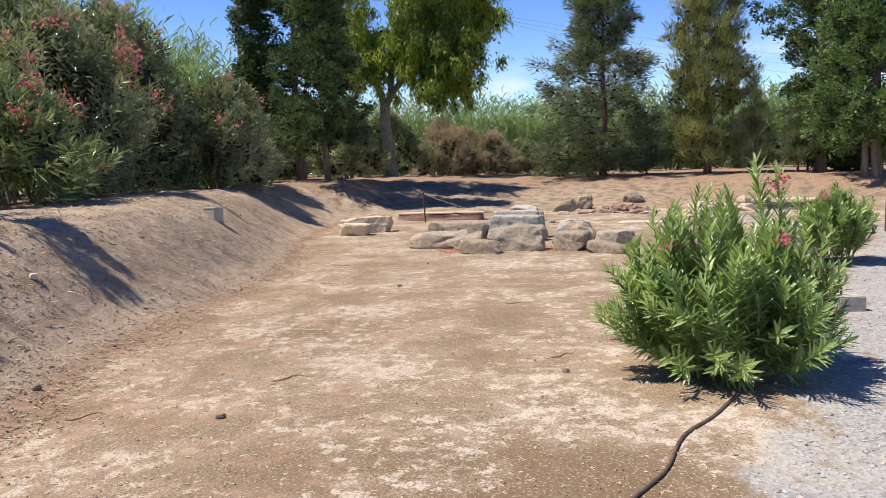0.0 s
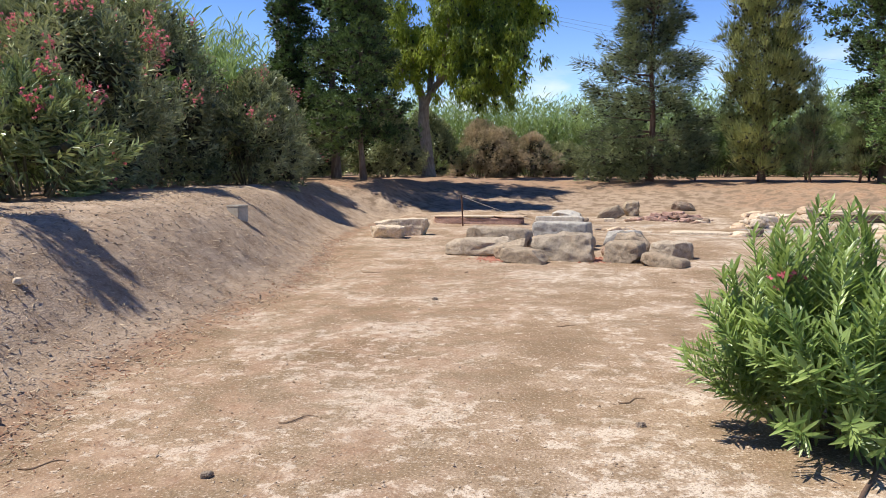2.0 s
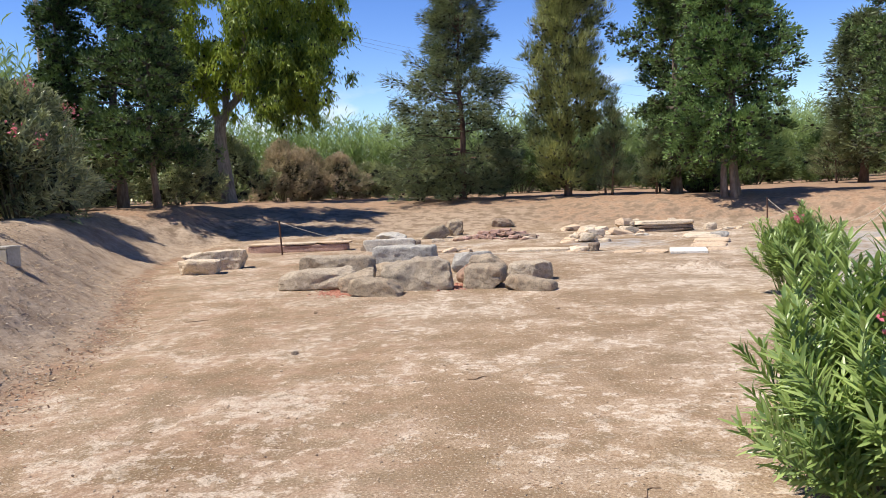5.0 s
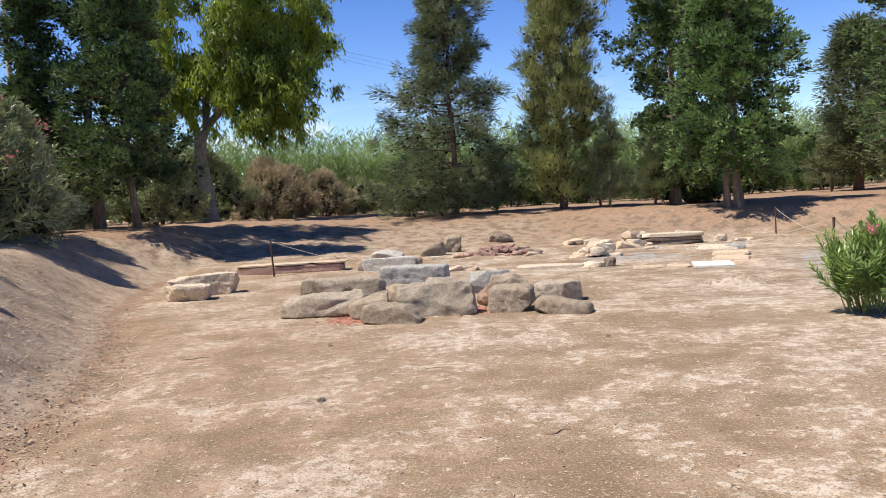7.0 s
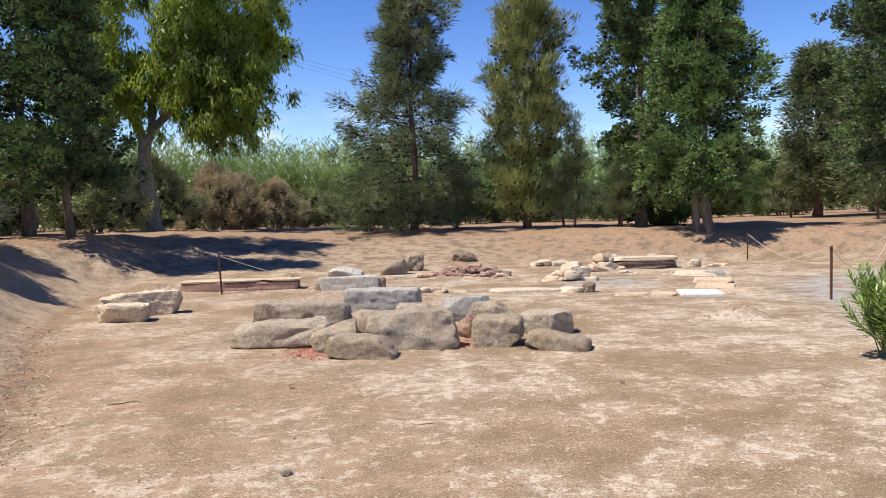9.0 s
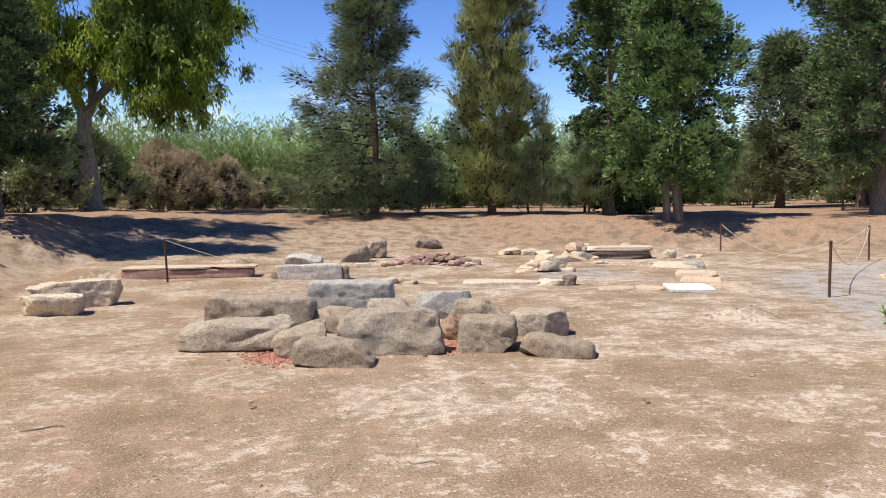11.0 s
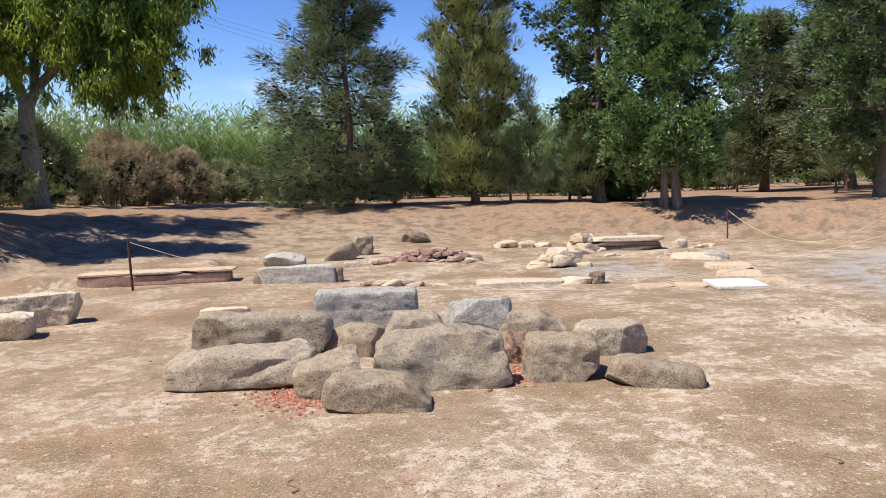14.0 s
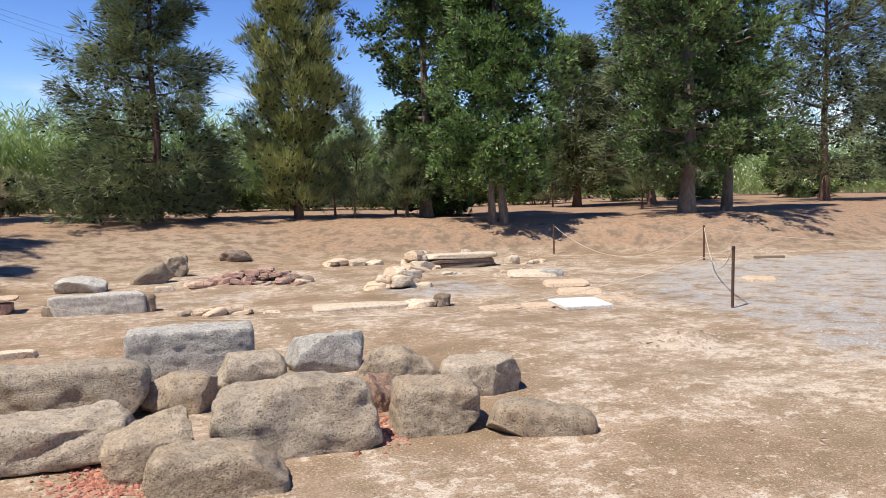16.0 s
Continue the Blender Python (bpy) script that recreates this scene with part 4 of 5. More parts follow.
def tree(name, x, y, top, label, category, leaf, bark, prof, clear, trunk_r, n, rise, per, k, L, W, spread, aim, seed,
         lean=(0, 0), group="", trunks=((0, 0),), lumps=0.25, curl=0.0, core=0.8, bias=1.0):
    rng = np.random.default_rng(seed)
    ob = plant(name, x, y, label, category, group)
    base = ob.location.z
    tall = top - base
    geo_b = Geo()
    for tx, ty in trunks:
        g = Geo()
        zt = np.linspace(-0.1, tall * 0.93, 12)
        s = np.clip(zt / tall, 0, 1)
        conv = np.clip(1 - s * 3, 0, 1)
        px = lean[0] * s * tall + tx * (0.3 + 0.7 * conv) + 0.06 * np.sin(zt * 1.3 + seed)
        py = lean[1] * s * tall + ty * (0.3 + 0.7 * conv) + 0.06 * np.cos(zt * 1.1 + seed)
        rad = trunk_r * (1 - 0.93 * s) * (1 + 0.35 * np.exp(-np.clip(zt, 0, 9) / 0.18))
        tube(g, np.stack([px, py, zt], 1), rad, 10)
        stem = part("trunk", g.mesh("trunk", True), bark, ob)
    axis = (np.array([0, lean[0] * tall]), np.array([0, lean[1] * tall]), np.array([0.0, tall]))
    P, D, LL, WW, boughs, clump, face = crown(rng, axis, clear, tall, prof, n, rise, per, k, L, W, spread, aim, lumps, seed, bias=bias)
    for b in boughs[:12]:
        g = Geo()
        tube(g, b, np.linspace(trunk_r * 0.3, 0.01, 5), 6, False)
        part("limb", g.mesh("limb"), bark, stem)
    for b in boughs[12:72]:
        tube(geo_b, b, np.linspace(trunk_r * 0.22, 0.008, 5), 5, False)
    tagged(part("branchwork", geo_b.mesh("branchwork"), bark, ob), kind="stuff")
    v, f = leaves(P, D, LL, WW, rng, curl=curl, out=face)
    low = v.reshape(-1, 4, 3)[:, :, 2].min(1) > 0.02
    f = f.reshape(2, -1, 3)[:, low].reshape(-1, 3)
    g = Geo()
    g.add(v, f)
    # dark lumps within the clumps paint the crown's inner shade
    tagged(part("inner_core", mesh_of("inner_core", *shade_lumps(clump[0], clump[1] * core, rng)), M_INNERSHADE, ob), kind="stuff")
    tagged(part("crown", g.mesh("crown"), leaf, ob), kind="stuff")
    return ob


CYP = dict(leaf=M_CYPRESS, bark=M_BARK, rise=0.35, per=7, k=30, L=0.145, W=0.062, spread=0.23, aim=(0.40, 0.30, 0.80), core=0.36)
tree("cypress_tree", -8.8, 30.4, 17.0, "tall dark cypress with bare lower trunk", "tree", prof=([0, 0.15, 0.5, 0.85, 1], [1.0, 1.7, 1.6, 1.4, 0.1]), clear=1.9, trunk_r=0.17, n=235, seed=101, lumps=0.7, **CYP)
tree("cypress_tree", -6.75, 27.8, 12.5, "dark cypress with wide drooping lower boughs", "tree", prof=([0, 0.12, 0.3, 0.4, 0.85, 1], [1.4, 2.0, 1.6, 0.85, 0.7, 0.1]), clear=1.3, trunk_r=0.11, n=210, seed=102, lumps=0.4, **CYP)
tree("cypress_tree", -10.3, 29.8, 12.0, "dark bushy cypress among others", "tree", prof=([0, 0.2, 0.6, 1], [0.7, 1.0, 0.8, 0.1]), clear=3.0, trunk_r=0.10, n=110, seed=103, lumps=0.4, **CYP)
CYB = dict(CYP, leaf=M_CYPSUNLIT)
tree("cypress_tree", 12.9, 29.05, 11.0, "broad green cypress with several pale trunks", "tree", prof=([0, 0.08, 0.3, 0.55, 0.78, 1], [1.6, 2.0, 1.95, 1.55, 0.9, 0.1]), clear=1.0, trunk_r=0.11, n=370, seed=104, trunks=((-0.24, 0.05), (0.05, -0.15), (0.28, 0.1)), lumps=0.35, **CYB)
tree("cypress_tree", 12.3, 32.6, 11.5, "dark spreading cypress behind another", "tree", prof=([0, 0.15, 0.32, 0.42, 0.52, 0.62, 0.7, 1], [1.6, 2.0, 1.2, 2.3, 2.5, 0.9, 1.5, 0.4]), clear=0.7, trunk_r=0.2, n=270, seed=105, lumps=0.6, **CYP)
tree("cypress_tree", 18.9, 26.9, 11.0, "broad dark cypress with stout trunk", "tree", prof=([0, 0.1, 0.35, 0.6, 0.8, 1], [2.2, 3.2, 2.7, 1.8, 2.2, 0.5]), clear=1.6, trunk_r=0.25, n=310, seed=106, lumps=0.55, **CYP)
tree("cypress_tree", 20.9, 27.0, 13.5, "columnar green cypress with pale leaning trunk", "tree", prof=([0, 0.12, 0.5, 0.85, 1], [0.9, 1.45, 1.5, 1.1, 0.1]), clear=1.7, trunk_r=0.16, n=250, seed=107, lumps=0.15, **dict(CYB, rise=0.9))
PIN = dict(bark=M_BARKRED, per=8, k=27, L=0.31, W=0.030, spread=0.25, aim=(0.50, 0.05, 0.70), core=0.26)
tree("casuarina_tree", 3.9, 35.5, 11.2, "feathery grey-green tree with drooping lower boughs", "tree", leaf=M_PINE, prof=([0, 0.12, 0.36, 0.46, 0.55, 0.8, 1], [2.1, 2.6, 2.6, 1.6, 1.3, 1.6, 0.3]), clear=0.6, trunk_r=0.16, n=290, rise=0.30, seed=111, lumps=0.75, bias=1.3, **PIN)
tree("casuarina_tree", 8.25, 34.2, 10.0, "tall olive-green feathery tree reaching to the ground", "tree", leaf=M_PINEGOLD, prof=([0, 0.2, 0.6, 0.8, 1], [1.5, 1.8, 1.6, 1.1, 0.2]), clear=0.25, trunk_r=0.14, n=220, rise=0.95, seed=112, lumps=0.45, **dict(PIN, aim=(0.25, 0.7, 0.8)))
for x, y, top, r, s in [(32.4, 31.0, 13.0, 3.2, 121), (37.5, 30.0, 12.0, 3.0, 122), (27.0, 36.5, 11.0, 2.5, 123), (43.0, 27.0, 11.0, 3.2, 124), (22.9, 37.2, 8.4, 1.5, 126)]:
    tree("casuarina_tree", x, y, top, "tall feathery green tree at the edge of the grove", "tree", leaf=M_PINE, prof=([0, 0.15, 0.5, 0.85, 1], [r * 0.8, r, r, r * 0.7, 0.3]), clear=1.0, trunk_r=0.2, n=220, rise=0.5, seed=s, lumps=0.5, group="grove trees", **dict(PIN, per=7, k=19, L=0.31, W=0.040, spread=0.32, core=0.26))
tree("casuarina_tree", 24.0, 33.5, 10.5, "dark feathery tree in the grove", "tree", leaf=M_PINE, prof=([0, 0.15, 0.5, 0.85, 1], [2.0, 2.8, 2.6, 1.6, 0.3]), clear=1.6, trunk_r=0.16, n=190, rise=0.4, seed=125, lumps=0.5, group="grove trees", **dict(PIN, per=7, k=19, L=0.31, W=0.040, spread=0.32, core=0.26))
YOU = dict(PIN, k=18, per=4, L=0.26, W=0.018, spread=0.18, aim=(0.5, 0.7, 0.6), core=0.20, bias=1.3)
for x, y, top, r, s in [(9.8, 33.0, 4.8, 0.75, 131), (11.3, 32.2, 3.2, 0.7, 132), (12.7, 36.0, 4.4, 1.1, 133), (22.0, 38.0, 3.6, 1.4, 134), (10.4, 36.5, 3.6, 0.9, 135), (6.0, 37.5, 3.0, 1.0, 136), (21.3, 31.3, 2.6, 0.9, 137), (22.4, 30.4, 2.4, 0.9, 138)]:
    tree("young_casuarina", x, y, top, "young feathery grey-green conifer", "tree", leaf=M_PINE, prof=([0, 0.25, 0.6, 1], [r * 0.8, r, r * 0.5, 0.05]), clear=0.35 if s < 137 else 0.7, trunk_r=0.045, n=70, rise=0.6, seed=s, group="young trees", **YOU)
tree("low_shrub", 13.6, 33.4, 1.75, "low rounded green feathery shrub", "shrub", leaf=leaf_material("fresh needles", (0.09, 0.15, 0.05), (0.20, 0.30, 0.10), 0.3), bark=M_BARKRED, prof=([0, 0.5, 1], [1.0, 0.9, 0.2]), clear=0.05, trunk_r=0.03, n=70, rise=0.6, per=6, k=30, L=0.25, W=0.02, spread=0.15, aim=(0.3, 0.9, 0.5), seed=141)

# eucalyptus with leaning limbs and hanging leaves
def eucalyptus(x, y, seed):
    rng = np.random.default_rng(seed)
    ob = plant("eucalyptus_tree", x, y, "large leaning tree with pale bark and bright hanging leaves", "tree")
    g = Geo()
    tube(g, [(0, 0, -0.1), (-0.02, 0, 0.5), (-0.12, 0, 1.6), (-0.25, 0, 2.8), (-0.2, 0, 3.8)], [0.42, 0.34, 0.31, 0.29, 0.27], 12)
    bole = part("trunk", g.mesh("trunk", True), M_BARKEUC, ob)
    tips = []
    ways = [((-0.2, 0, 3.7), (1.2, 0.2, 6.0), (3.6, 0, 8.8), (5.5, -0.4, 10.3)), ((0.5, 0.1, 5.0), (2.2, -1.0, 6.2), (4.0, -1.4, 6.9), (4.6, -1.5, 6.0)),
            ((-0.25, 0, 3.6), (-0.9, 0.3, 6.0), (-1.6, 0.4, 8.6), (-1.2, 0.3, 11)), ((-0.2, 0, 3.4), (0.3, 1.0, 6.5), (1.2, 1.8, 9.0), (1.8, 2.0, 11)), ((1.5, 0.2, 6.5), (2.6, 1.2, 8.0), (4.2, 1.6, 8.6), (4.8, 1.6, 8.0)),
            ((0.8, 0.1, 5.6), (1.6, -1.4, 8.2), (2.4, -2.0, 10.0), (3.2, -2.2, 11.0)), ((-0.4, 0.1, 4.6), (-1.6, -0.8, 5.8), (-2.4, -1.2, 6.4), (-2.9, -1.3, 6.0)), ((0.6, 0.0, 5.2), (1.8, -0.4, 5.3), (3.0, -0.8, 5.2), (3.6, -0.9, 4.6))]
    for w in ways:
        g = Geo()
        w = np.array(w)
        u = np.linspace(0, 3, 10)
        pts = np.stack([np.interp(u, range(4), w[:, c]) for c in range(3)], 1)
        pts[1:-1] += rng.normal(scale=0.07, size=(8, 3))
        tube(g, pts, np.linspace(0.2 if w[0, 2] < 4 else 0.12, 0.02, 10), 8)
        part("limb", g.mesh("limb", True), M_BARKEUC, bole)
        tips += list(pts[3:])
    tips = np.array(tips)
    n = 820
    c = tips[rng.integers(len(tips), size=n)] + rng.normal(size=(n, 3)) * [0.62, 0.9, 0.5]
    k = 100
    hang = rng.uniform(0, 1, (n * k)) ** 0.7
    P = np.repeat(c, k, 0) + rng.normal(size=(n * k, 3)) * [0.19, 0.19, 0.15] - np.stack([0 * hang, 0 * hang, hang * 0.45], 1)
    D = rng.normal(size=(n * k, 3)) * 0.45 + [0, 0, -0.9]
    v, f = leaves(P, D, 0.27 * rng.uniform(0.6, 1.2, n * k), 0.075, rng, out=P - np.repeat(c, k, 0) + [0, 0, 0.35])
    # dark lumps under the leaf clusters paint the shade between them
    tagged(part("inner_core", mesh_of("inner_core", *shade_lumps(c - [0, 0, 0.25], np.full(n, 0.13), rng)), M_INNERSHADE, ob), kind="stuff")
    tagged(part("crown", mesh_of("crown", v, f), M_EUC, ob), kind="stuff")


eucalyptus(-7.0, 39.0, 150)


# ---- oleanders ----
def petals(rng, C, k, r, size):
    """Small five-petalled flowers in clusters round C."""
    n = len(C) * k
    P = np.repeat(C, k, 0) + rng.normal(size=(n, 3)) * r
    axis = unit(rng.normal(size=(n, 3)) + [0, -0.4, 0.6])
    a = unit(np.cross(axis, rng.normal(size=(n, 3))))
    b = np.cross(axis, a)
    out = []
    for q in range(5):
        t = q * 2 * np.pi / 5
        out.append(a * math.cos(t) + b * math.sin(t) + axis * 0.25)
    D = np.concatenate(out)
    return leaves(np.tile(P, (5, 1)), D, size, size * 0.8, rng, 0.1)


CLUSTERS = []
for k in range(5):
    v, f = petals(np.random.default_rng(600 + k), np.zeros((1, 3)), 14, 0.085, 0.042)
    CLUSTERS.append(mesh_of("blossom", v, f))
    CLUSTERS[-1].materials.append(M_FLOWER)


def hedge_oleander(x, y, rx, ry, tall, leaf, flowers, seed, label, shoots=900, group="oleander hedge", size=0.21, per=11, loose=0.17, core=True):
    """A big shrub of many upright shoots, leaves in whorls towards their tips."""
    rng = np.random.default_rng(seed)
    ob = plant("oleander_shrub", x, y, label, "shrub", group)
    heads = shoots // per + 1
    up = np.clip(np.repeat(rng.random(heads) ** 0.75, per)[:shoots] + rng.normal(size=shoots) * loose * 0.28, 0, 1.04)
    az = np.repeat(rng.uniform(0, 2 * np.pi, heads), per)[:shoots] + rng.normal(size=shoots) * loose
    rad = np.sqrt(np.clip(1 - (up * 2 - 0.55) ** 2 / 2.3, 0.02, 1)) * (1 - 0.42 * up**3)
    lump = 1 + 0.34 * value_noise(np.stack([np.cos(az) * 1.5, np.sin(az) * 1.5, up * 3], 1) + seed, seed)
    depth = np.repeat(rng.uniform(0.5, 1.0, heads) ** 0.6, per)[:shoots] * rng.uniform(0.88, 1.04, shoots)
    tip = np.stack([np.cos(az) * rx * rad * lump * depth, np.sin(az) * ry * rad * lump * depth, up * tall * (0.86 + 0.2 * lump - 0.2) + 0.25], 1)
    way = unit(np.stack([np.cos(az) * 0.6, np.sin(az) * 0.6, 0.35 + 0.9 * up], 1) + rng.normal(size=(shoots, 3)) * 0.28)
    whorls = 7
    s = np.linspace(0.0, 0.72, whorls)
    P = tip[:, None] - way[:, None] * s[None, :, None] + rng.normal(size=(shoots, whorls, 3)) * 0.015
    P = np.repeat(P.reshape(-1, 3), 3, 0)
    Wy = np.repeat(way, whorls * 3, 0)
    D = unit(np.cross(Wy, rng.normal(size=P.shape))) * 0.85 + Wy * np.tile(np.repeat(np.linspace(1.2, 0.2, whorls), 3), shoots)[:, None]
    v, f = leaves(P, D, size * rng.uniform(0.7, 1.15, len(P)), size * 0.20, rng, curl=0.06)
    green = tagged(part("foliage", mesh_of("foliage", v, f), leaf, ob), kind="stuff")
    inner = tip * [0.72, 0.72, 0.80]
    # dark lumps behind the shoots paint the shrub's shaded inside
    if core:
        tagged(part("inner_core", mesh_of("inner_core", *shade_lumps(inner[::3], np.full(len(inner[::3]), 0.06 + 0.03 * rx), rng)), M_INNERSHADE, ob), kind="stuff")
    for k in rng.integers(shoots, size=14):
        g = Geo()
        b = np.array([tip[k, 0] * 0.25, tip[k, 1] * 0.25, 0])
        u = np.linspace(0, 1, 6)[:, None]
        tube(g, b + (tip[k] - b) * u + np.array([0, 0, 0.25]) * np.sin(u * 3.1), np.linspace(0.028, 0.006, 6), 5, False)
        part("stem", g.mesh("stem"), M_STEM, ob)
    if flowers:
        pick = np.argsort(-(depth + rng.random(shoots) * 0.4))[:flowers]
        for k in pick.tolist():
            part("blossom", CLUSTERS[k % 5], None, green, m=pose(*(tip[k] + way[k] * 0.06), 0, 0, k * 40))
    return ob


HED = "tall dark green oleander shrub with pink flowers"
hedge_oleander(-6.5, 11.4, 1.5, 1.6, 2.0, M_OLEMID, 22, 201, "leafy oleander shrub with pink flowers at the bank's edge", 520)
hedge_oleander(-8.6, 14.6, 2.3, 2.2, 4.8, M_OLEANDER, 52, 202, HED, 1250)
hedge_oleander(-9.6, 19.2, 2.4, 2.3, 5.3, M_OLEANDER, 42, 203, HED, 1150)
hedge_oleander(-7.6, 20.8, 1.8, 2.0, 3.0, M_OLEANDER, 14, 204, "dense oleander shrub with a few pink flowers", 900)
hedge_oleander(-8.5, 23.4, 1.9, 2.0, 3.6, M_OLEANDER, 12, 205, "dense oleander shrub with a few pink flowers", 900)
hedge_oleander(-10.4, 27.2, 2.2, 2.0, 3.6, M_OLEANDER, 16, 206, "dense oleander shrub beside cypress trunks", 800)
hedge_oleander(-5.1, 7.4, 1.2, 1.3, 5.0, M_OLEANDER, 8, 212, HED, 120, per=12, loose=0.10, core=False)
hedge_oleander(-5.0, 5.0, 1.3, 1.2, 5.2, M_OLEANDER, 8, 213, HED, 130, per=12, loose=0.10, core=False)
hedge_oleander(-5.6, 2.2, 1.6, 1.6, 4.6, M_OLEANDER, 8, 214, HED, 160, per=12, loose=0.10, core=False)
hedge_oleander(-11.8, 34.0, 2.6, 2.2, 3.2, M_OLEANDER, 0, 207, "dense dark oleander shrub in shade", 700, size=0.22)
hedge_oleander(-8.5, 36.4, 2.2, 1.8, 3.5, M_OLEANDER, 8, 208, "dense dark oleander shrub behind cypress trunks", 950, size=0.22)
hedge_oleander(-8.0, 42.2, 2.6, 1.8, 3.7, M_OLEANDER, 0, 209, "dense dark oleander shrub in shade", 850, size=0.22)
hedge_oleander(-5.3, 44.6, 2.0, 1.8, 3.5, M_OLEDRY, 0, 210, "brownish half-dry shrub at the grove's edge", 900, size=0.2)
hedge_oleander(-4.2, 44.9, 1.9, 1.8, 2.9, M_OLEDRY, 0, 215, "brownish half-dry shrub at the grove's edge", 700, size=0.2)
hedge_oleander(-2.4, 45.2, 2.0, 1.8, 2.5, M_OLEDRY, 0, 211, "brownish half-dry shrub at the grove's edge", 700, size=0.2)
hedge_oleander(-0.4, 45.6, 2.2, 1.6, 2.0, M_OLEANDER, 0, 216, "low green shrub before the reeds", 500, size=0.2)

for x, y, r, tall, sd in [(8.0, 45.5, 2.4, 2.4, 221), (12.0, 44.5, 2.6, 3.0, 222), (16.5, 43.0, 2.6, 3.2, 223), (20.5, 43.5, 2.6, 3.0, 224), (25.0, 43.0, 2.6, 3.4, 225), (29.5, 41.5, 2.6, 3.2, 226), (34.0, 40.0, 2.8, 3.2, 227), (39.0, 37.0, 2.8, 3.2, 228)]:
    hedge_oleander(x, y, r, 1.8, tall, M_CYPRESS, 0, sd, "dark evergreen shrub in the shade behind the grove", 520, group="undergrowth", size=0.30)


def shoot_mesh(name, seed, length, whorls, leaf_l):
    """One oleander shoot with leaves in threes, bending outwards, from its foot at 0."""
    rng = np.random.default_rng(seed)
    g = Geo()
    u = np.linspace(0, 1, 9)
    stem = np.stack([-0.16 * length * u**2, 0.03 * np.sin(u * 5 + seed), length * u], 1)
    tube(g, stem, np.linspace(0.007, 0.0025, 9), 5)
    for w in range(whorls):
        t = 0.28 + 0.72 * (w + 0.5) / whorls
        p = np.array([np.interp(t, u, stem[:, c]) for c in range(3)])
        way = unit(np.array([-0.32 * t, 0, 1.0]))
        a0 = rng.uniform(0, 6.28)
        for q in range(3):
            a = a0 + q * 2.094 + rng.normal() * 0.2
            side = unit(np.cross(way, [math.sin(a), -math.cos(a), 0.05]))
            open_ = 1.25 - 0.62 * t + rng.normal() * 0.12
            L = leaf_l * rng.uniform(0.75, 1.15) * (1.05 if t < 0.9 else 0.75)
            d = unit(side * math.sin(open_) + way * math.cos(open_))
            s = np.cross(d, unit(np.cross(d, way) + 1e-6))
            c = unit(np.cross(d, way))
            n = s
            vs, k = [], 5
            for m in range(k):
                x = m / (k - 1)
                wd = leaf_l * 0.066 * math.sin(math.pi * min(0.97, 0.06 + x * 0.94)) ** 0.8
                mid = p + d * L * x - n * 0.0 + np.array([0, 0, -0.10 * L * x * x])
                vs += [mid + c * wd + way * wd * 0.35, mid, mid - c * wd + way * wd * 0.35]
            f = []
            for m in range(k - 1):
                b = m * 3
                f += [(b, b + 1, b + 4, b + 3), (b + 1, b + 2, b + 5, b + 4)]
            g.add(vs, f)
    return g.mesh(name, True)


SHOOTS = [shoot_mesh("shoot", 300 + k, ln, int(ln * 24), 0.15) for k, ln in enumerate((0.55, 0.7, 0.85, 0.95, 1.1, 1.25))]
for me in SHOOTS:
    me.materials.append(M_OLEFRESH)


def oleander_bush(x, y, r, tall, count, seed, label, blooms, extra=(), fan=1.0):
    """A bush of single shoots fanning from its foot; each shoot is a part."""
    rng = np.random.default_rng(seed)
    ob = plant("oleander_bush", x, y, label, "shrub", "young oleanders by the path")
    lens = (0.55, 0.7, 0.85, 0.95, 1.1, 1.25)
    for k in range(count):
        lean = 50 * math.sqrt((k + 0.5) / count) + rng.normal() * 4
        az = k * 137.5 + rng.normal() * 12
        reach = tall * (1 - 0.36 * (lean / 50) ** 2) * rng.uniform(0.70, 1.0)
        n = int(np.argmin([abs(q - reach) for q in lens]))
        sc = reach / lens[n]
        foot = (0.08 + 0.36 * math.sqrt((k + 0.5) / count)) * r / 0.85
        low = rng.uniform(0, 0.12)
        m = Matrix.Translation((math.cos(radians(az)) * foot, math.sin(radians(az)) * foot, low)) @ Matrix.Rotation(radians(az), 4, "Z") @ Matrix.Rotation(radians(lean * 0.86 * fan), 4, "Y") @ Matrix.Scale(sc, 4)
        part("shoot", SHOOTS[n], None, ob, m=m)
    # low side shoots that close the skirt
    for k in range(int(count * 1.5)):
        az = rng.uniform(0, 360)
        q = radians(az)
        d = r * rng.uniform(0.18, 0.50)
        m = Matrix.Translation((math.cos(q) * d, math.sin(q) * d, rng.uniform(0.02, 0.36))) @ Matrix.Rotation(q, 4, "Z") @ Matrix.Rotation(radians(rng.uniform(28, 92) * min(1, fan * 1.12)), 4, "Y") @ Matrix.Scale(rng.uniform(0.75, 1.05), 4)
        part("shoot", SHOOTS[k % 2], None, ob, m=m)
    for ex, ey, lean, az, n, sc in extra:
        m = Matrix.Translation((ex, ey, 0.1)) @ Matrix.Rotation(radians(az), 4, "Z") @ Matrix.Rotation(radians(lean), 4, "Y") @ Matrix.Scale(sc, 4)
        part("shoot", SHOOTS[n], None, ob, m=m)
    for bx, by, bz in blooms:
        v, f = petals(rng, np.array([(bx, by, bz)]), 14, 0.035, 0.026)
        part("blossom", mesh_of("blossom", v, f), M_FLOWER, ob, "pink blossom")
    return ob


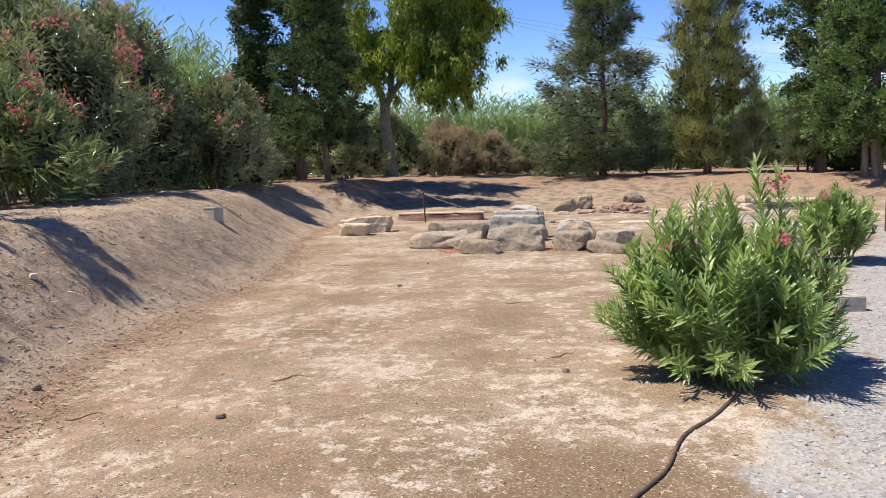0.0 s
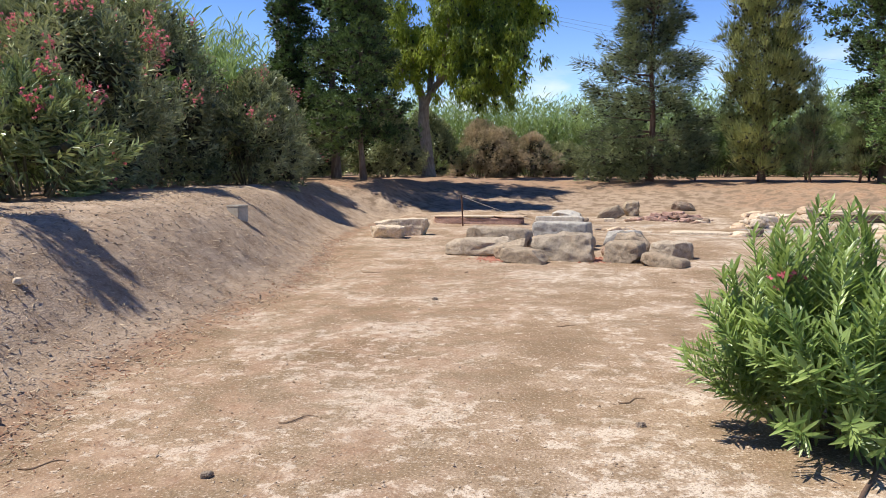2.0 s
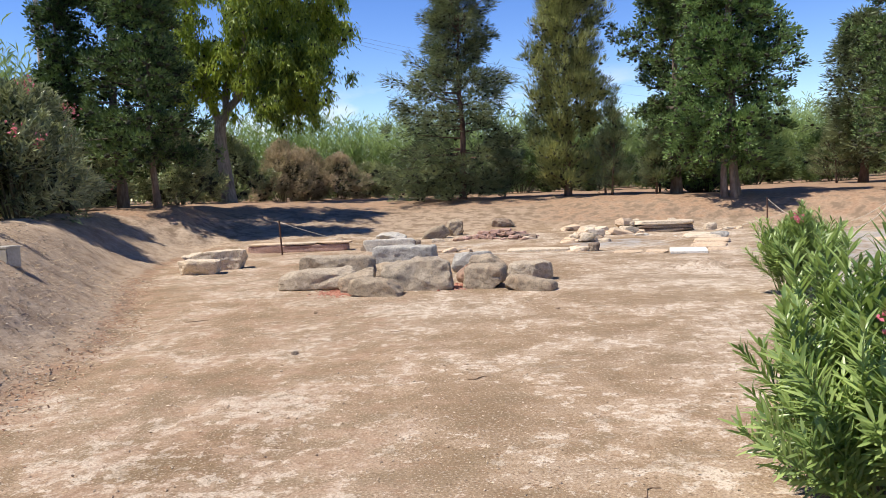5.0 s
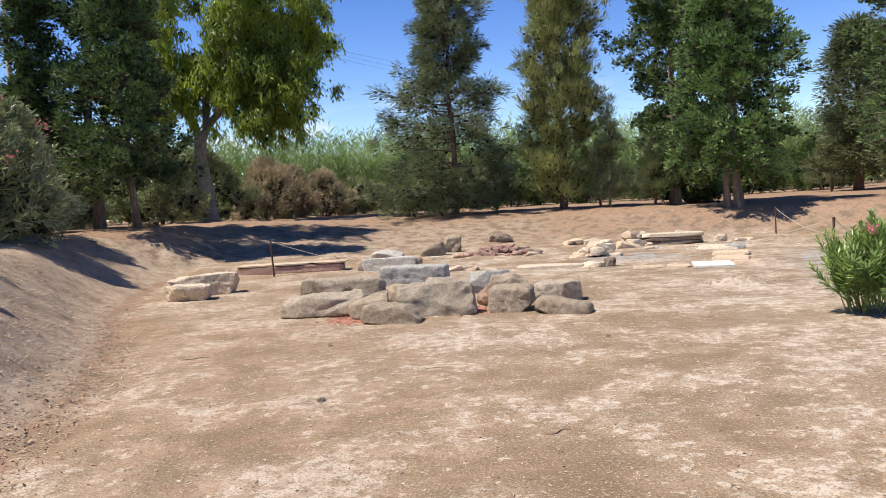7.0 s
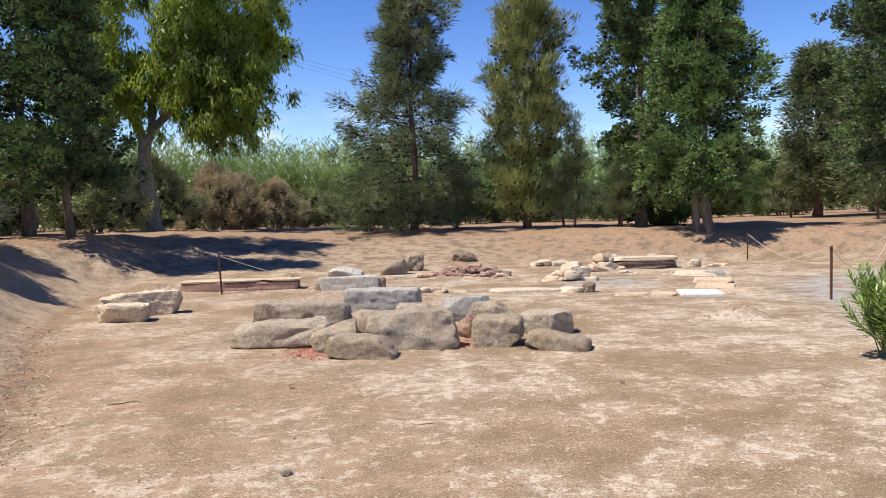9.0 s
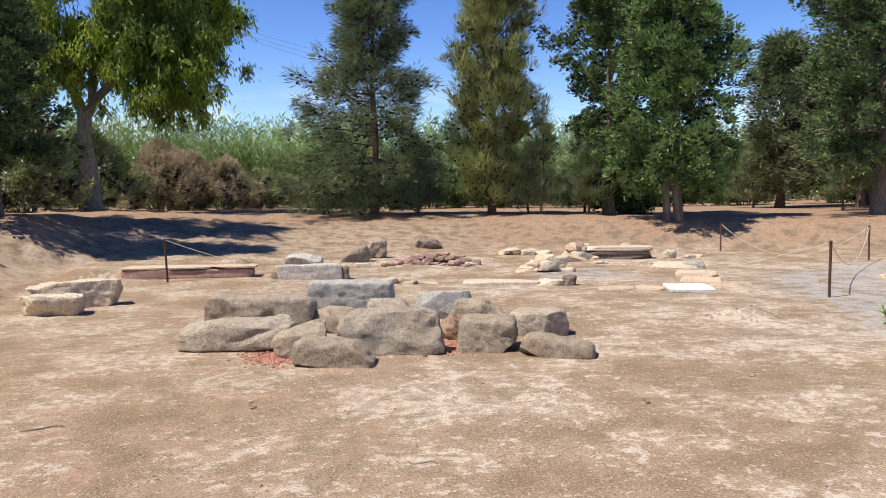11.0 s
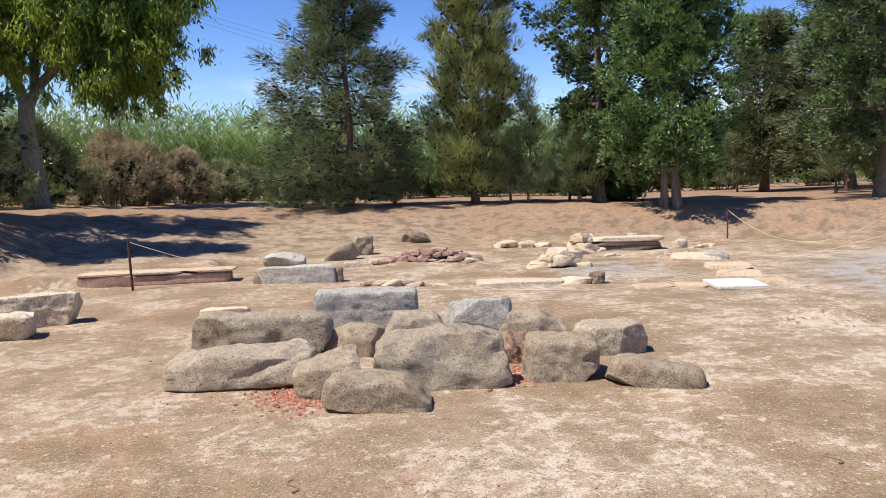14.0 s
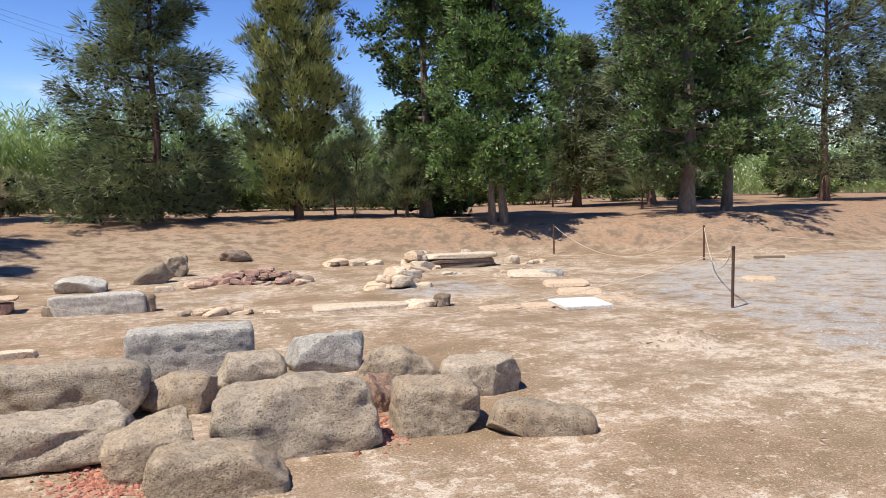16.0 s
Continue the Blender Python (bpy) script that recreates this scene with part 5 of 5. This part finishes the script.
oleander_bush(3.72, 6.36, 0.85, 1.30, 125, 401, "leafy green oleander bush with a few pink flowers", [(0.36, -0.05, 1.40), (0.30, -0.42, 1.03), (-0.40, -0.30, 0.98)], [(0.25, -0.05, 8, 0, 5, 1.16), (0.3, 0.0, 14, 20, 5, 1.12), (-0.15, -0.1, 55, 200, 4, 0.95)], fan=0.76)
oleander_bush(6.42, 12.5, 0.55, 1.12, 64, 402, "bushy oleander beside the gravel path", [(-0.2, -0.3, 1.0)], fan=0.55)


# ---- reeds ----
def reed_bed(name, x0, y0, x1, y1, deep, n, tall, seed, label):
    """A dense stand of giant reeds along a line."""
    rng = np.random.default_rng(seed)
    t, s = rng.random(n), rng.random(n)
    way = unit(np.array([x1 - x0, y1 - y0, 0.0]))
    x = x0 + (x1 - x0) * t - way[1] * deep * s
    y = y0 + (y1 - y0) * t + way[0] * deep * s
    z = ground_at(x, y)[0]
    h = tall * rng.uniform(0.62, 1.08, n) * (1 + 0.10 * value_noise(np.stack([x * 0.4, y * 0.4, 0 * x], 1), seed))
    lean = rng.normal(size=(n, 2)) * 0.09
    g = Geo()
    k = 21
    u = np.tile(np.linspace(0.02, 1.0, k), (n, 1)) + rng.normal(size=(n, k)) * 0.02
    P = np.stack([x[:, None] + lean[:, :1] * h[:, None] * u**2, y[:, None] + lean[:, 1:] * h[:, None] * u**2, z[:, None] + h[:, None] * u], -1).reshape(-1, 3)
    az = rng.uniform(0, 6.28, n * k)
    D = np.stack([np.cos(az), np.sin(az), rng.uniform(0.8, 2.6, n * k)], 1)
    v, f = leaves(P, D, rng.uniform(0.4, 0.8, n * k), 0.055, rng, 0.2, 0.22)
    g.add(v, f)
    q = np.linspace(0, 1, 4)
    for k in range(0, n, 3):
        pts = np.stack([x[k] + lean[k, 0] * h[k] * q**2, y[k] + lean[k, 1] * h[k] * q**2, z[k] + h[k] * q], 1)
        tube(g, pts, np.linspace(0.014, 0.005, 4), 4, False)
    return thing(name, g.mesh(name), M_REED, label=label, category="reeds", kind="stuff")


reed_bed("reed_bed", -14, 49.5, 34, 49.5, 3.5, 3600, 4.7, 501, "dense green belt of giant reeds behind the trees")
reed_bed("reed_bed", 34, 49.5, 70, 36, 3.5, 1500, 4.7, 503, "dense green belt of giant reeds behind the grove")
reed_bed("reed_bed", -11.5, 15.5, -13.5, 35, 3.0, 1400, 6.0, 502, "tall giant reeds behind the oleander hedge")
reed_bed("reed_bed", -13.5, 35, -14, 49.5, 3.0, 600, 5.0, 504, "tall giant reeds behind the oleander hedge")

# ---- pole and wires ----
pole = thing("utility_pole", None, None, (-17.5, 44.0, height(-17.5, 44.0)), "tall grey utility pole behind the reeds", "pole")
g = Geo()
tube(g, [(0, 0, -0.3), (0, 0, 6), (0, 0, 14)], [0.17, 0.15, 0.11], 12)
part("shaft", g.mesh("shaft", True), M_CONCRETE, pole)
g = Geo()
tube(g, [(-0.8, 0, 13.5), (0.8, 0, 13.5)], 0.05, 6)
part("crossarm", g.mesh("crossarm"), M_RUSTY, pole)
for k in range(3):
    g = Geo()
    u = np.linspace(0, 1, 24)
    a, b = np.array([-17.5 + 0.7 * (k - 1), 44.0, 14.6 - 0.1 * k]), np.array([40, 90, 11.0 - 1.2 * k])
    p = a + (b - a) * u[:, None]
    p[:, 2] -= 2.6 * 4 * u * (1 - u) * 0.5
    tube(g, p, 0.006, 4, False)
    thing("overhead_wire", g.mesh("overhead_wire"), M_RUSTY, label="thin dark overhead wire against the sky", category="wire", group="overhead wires")
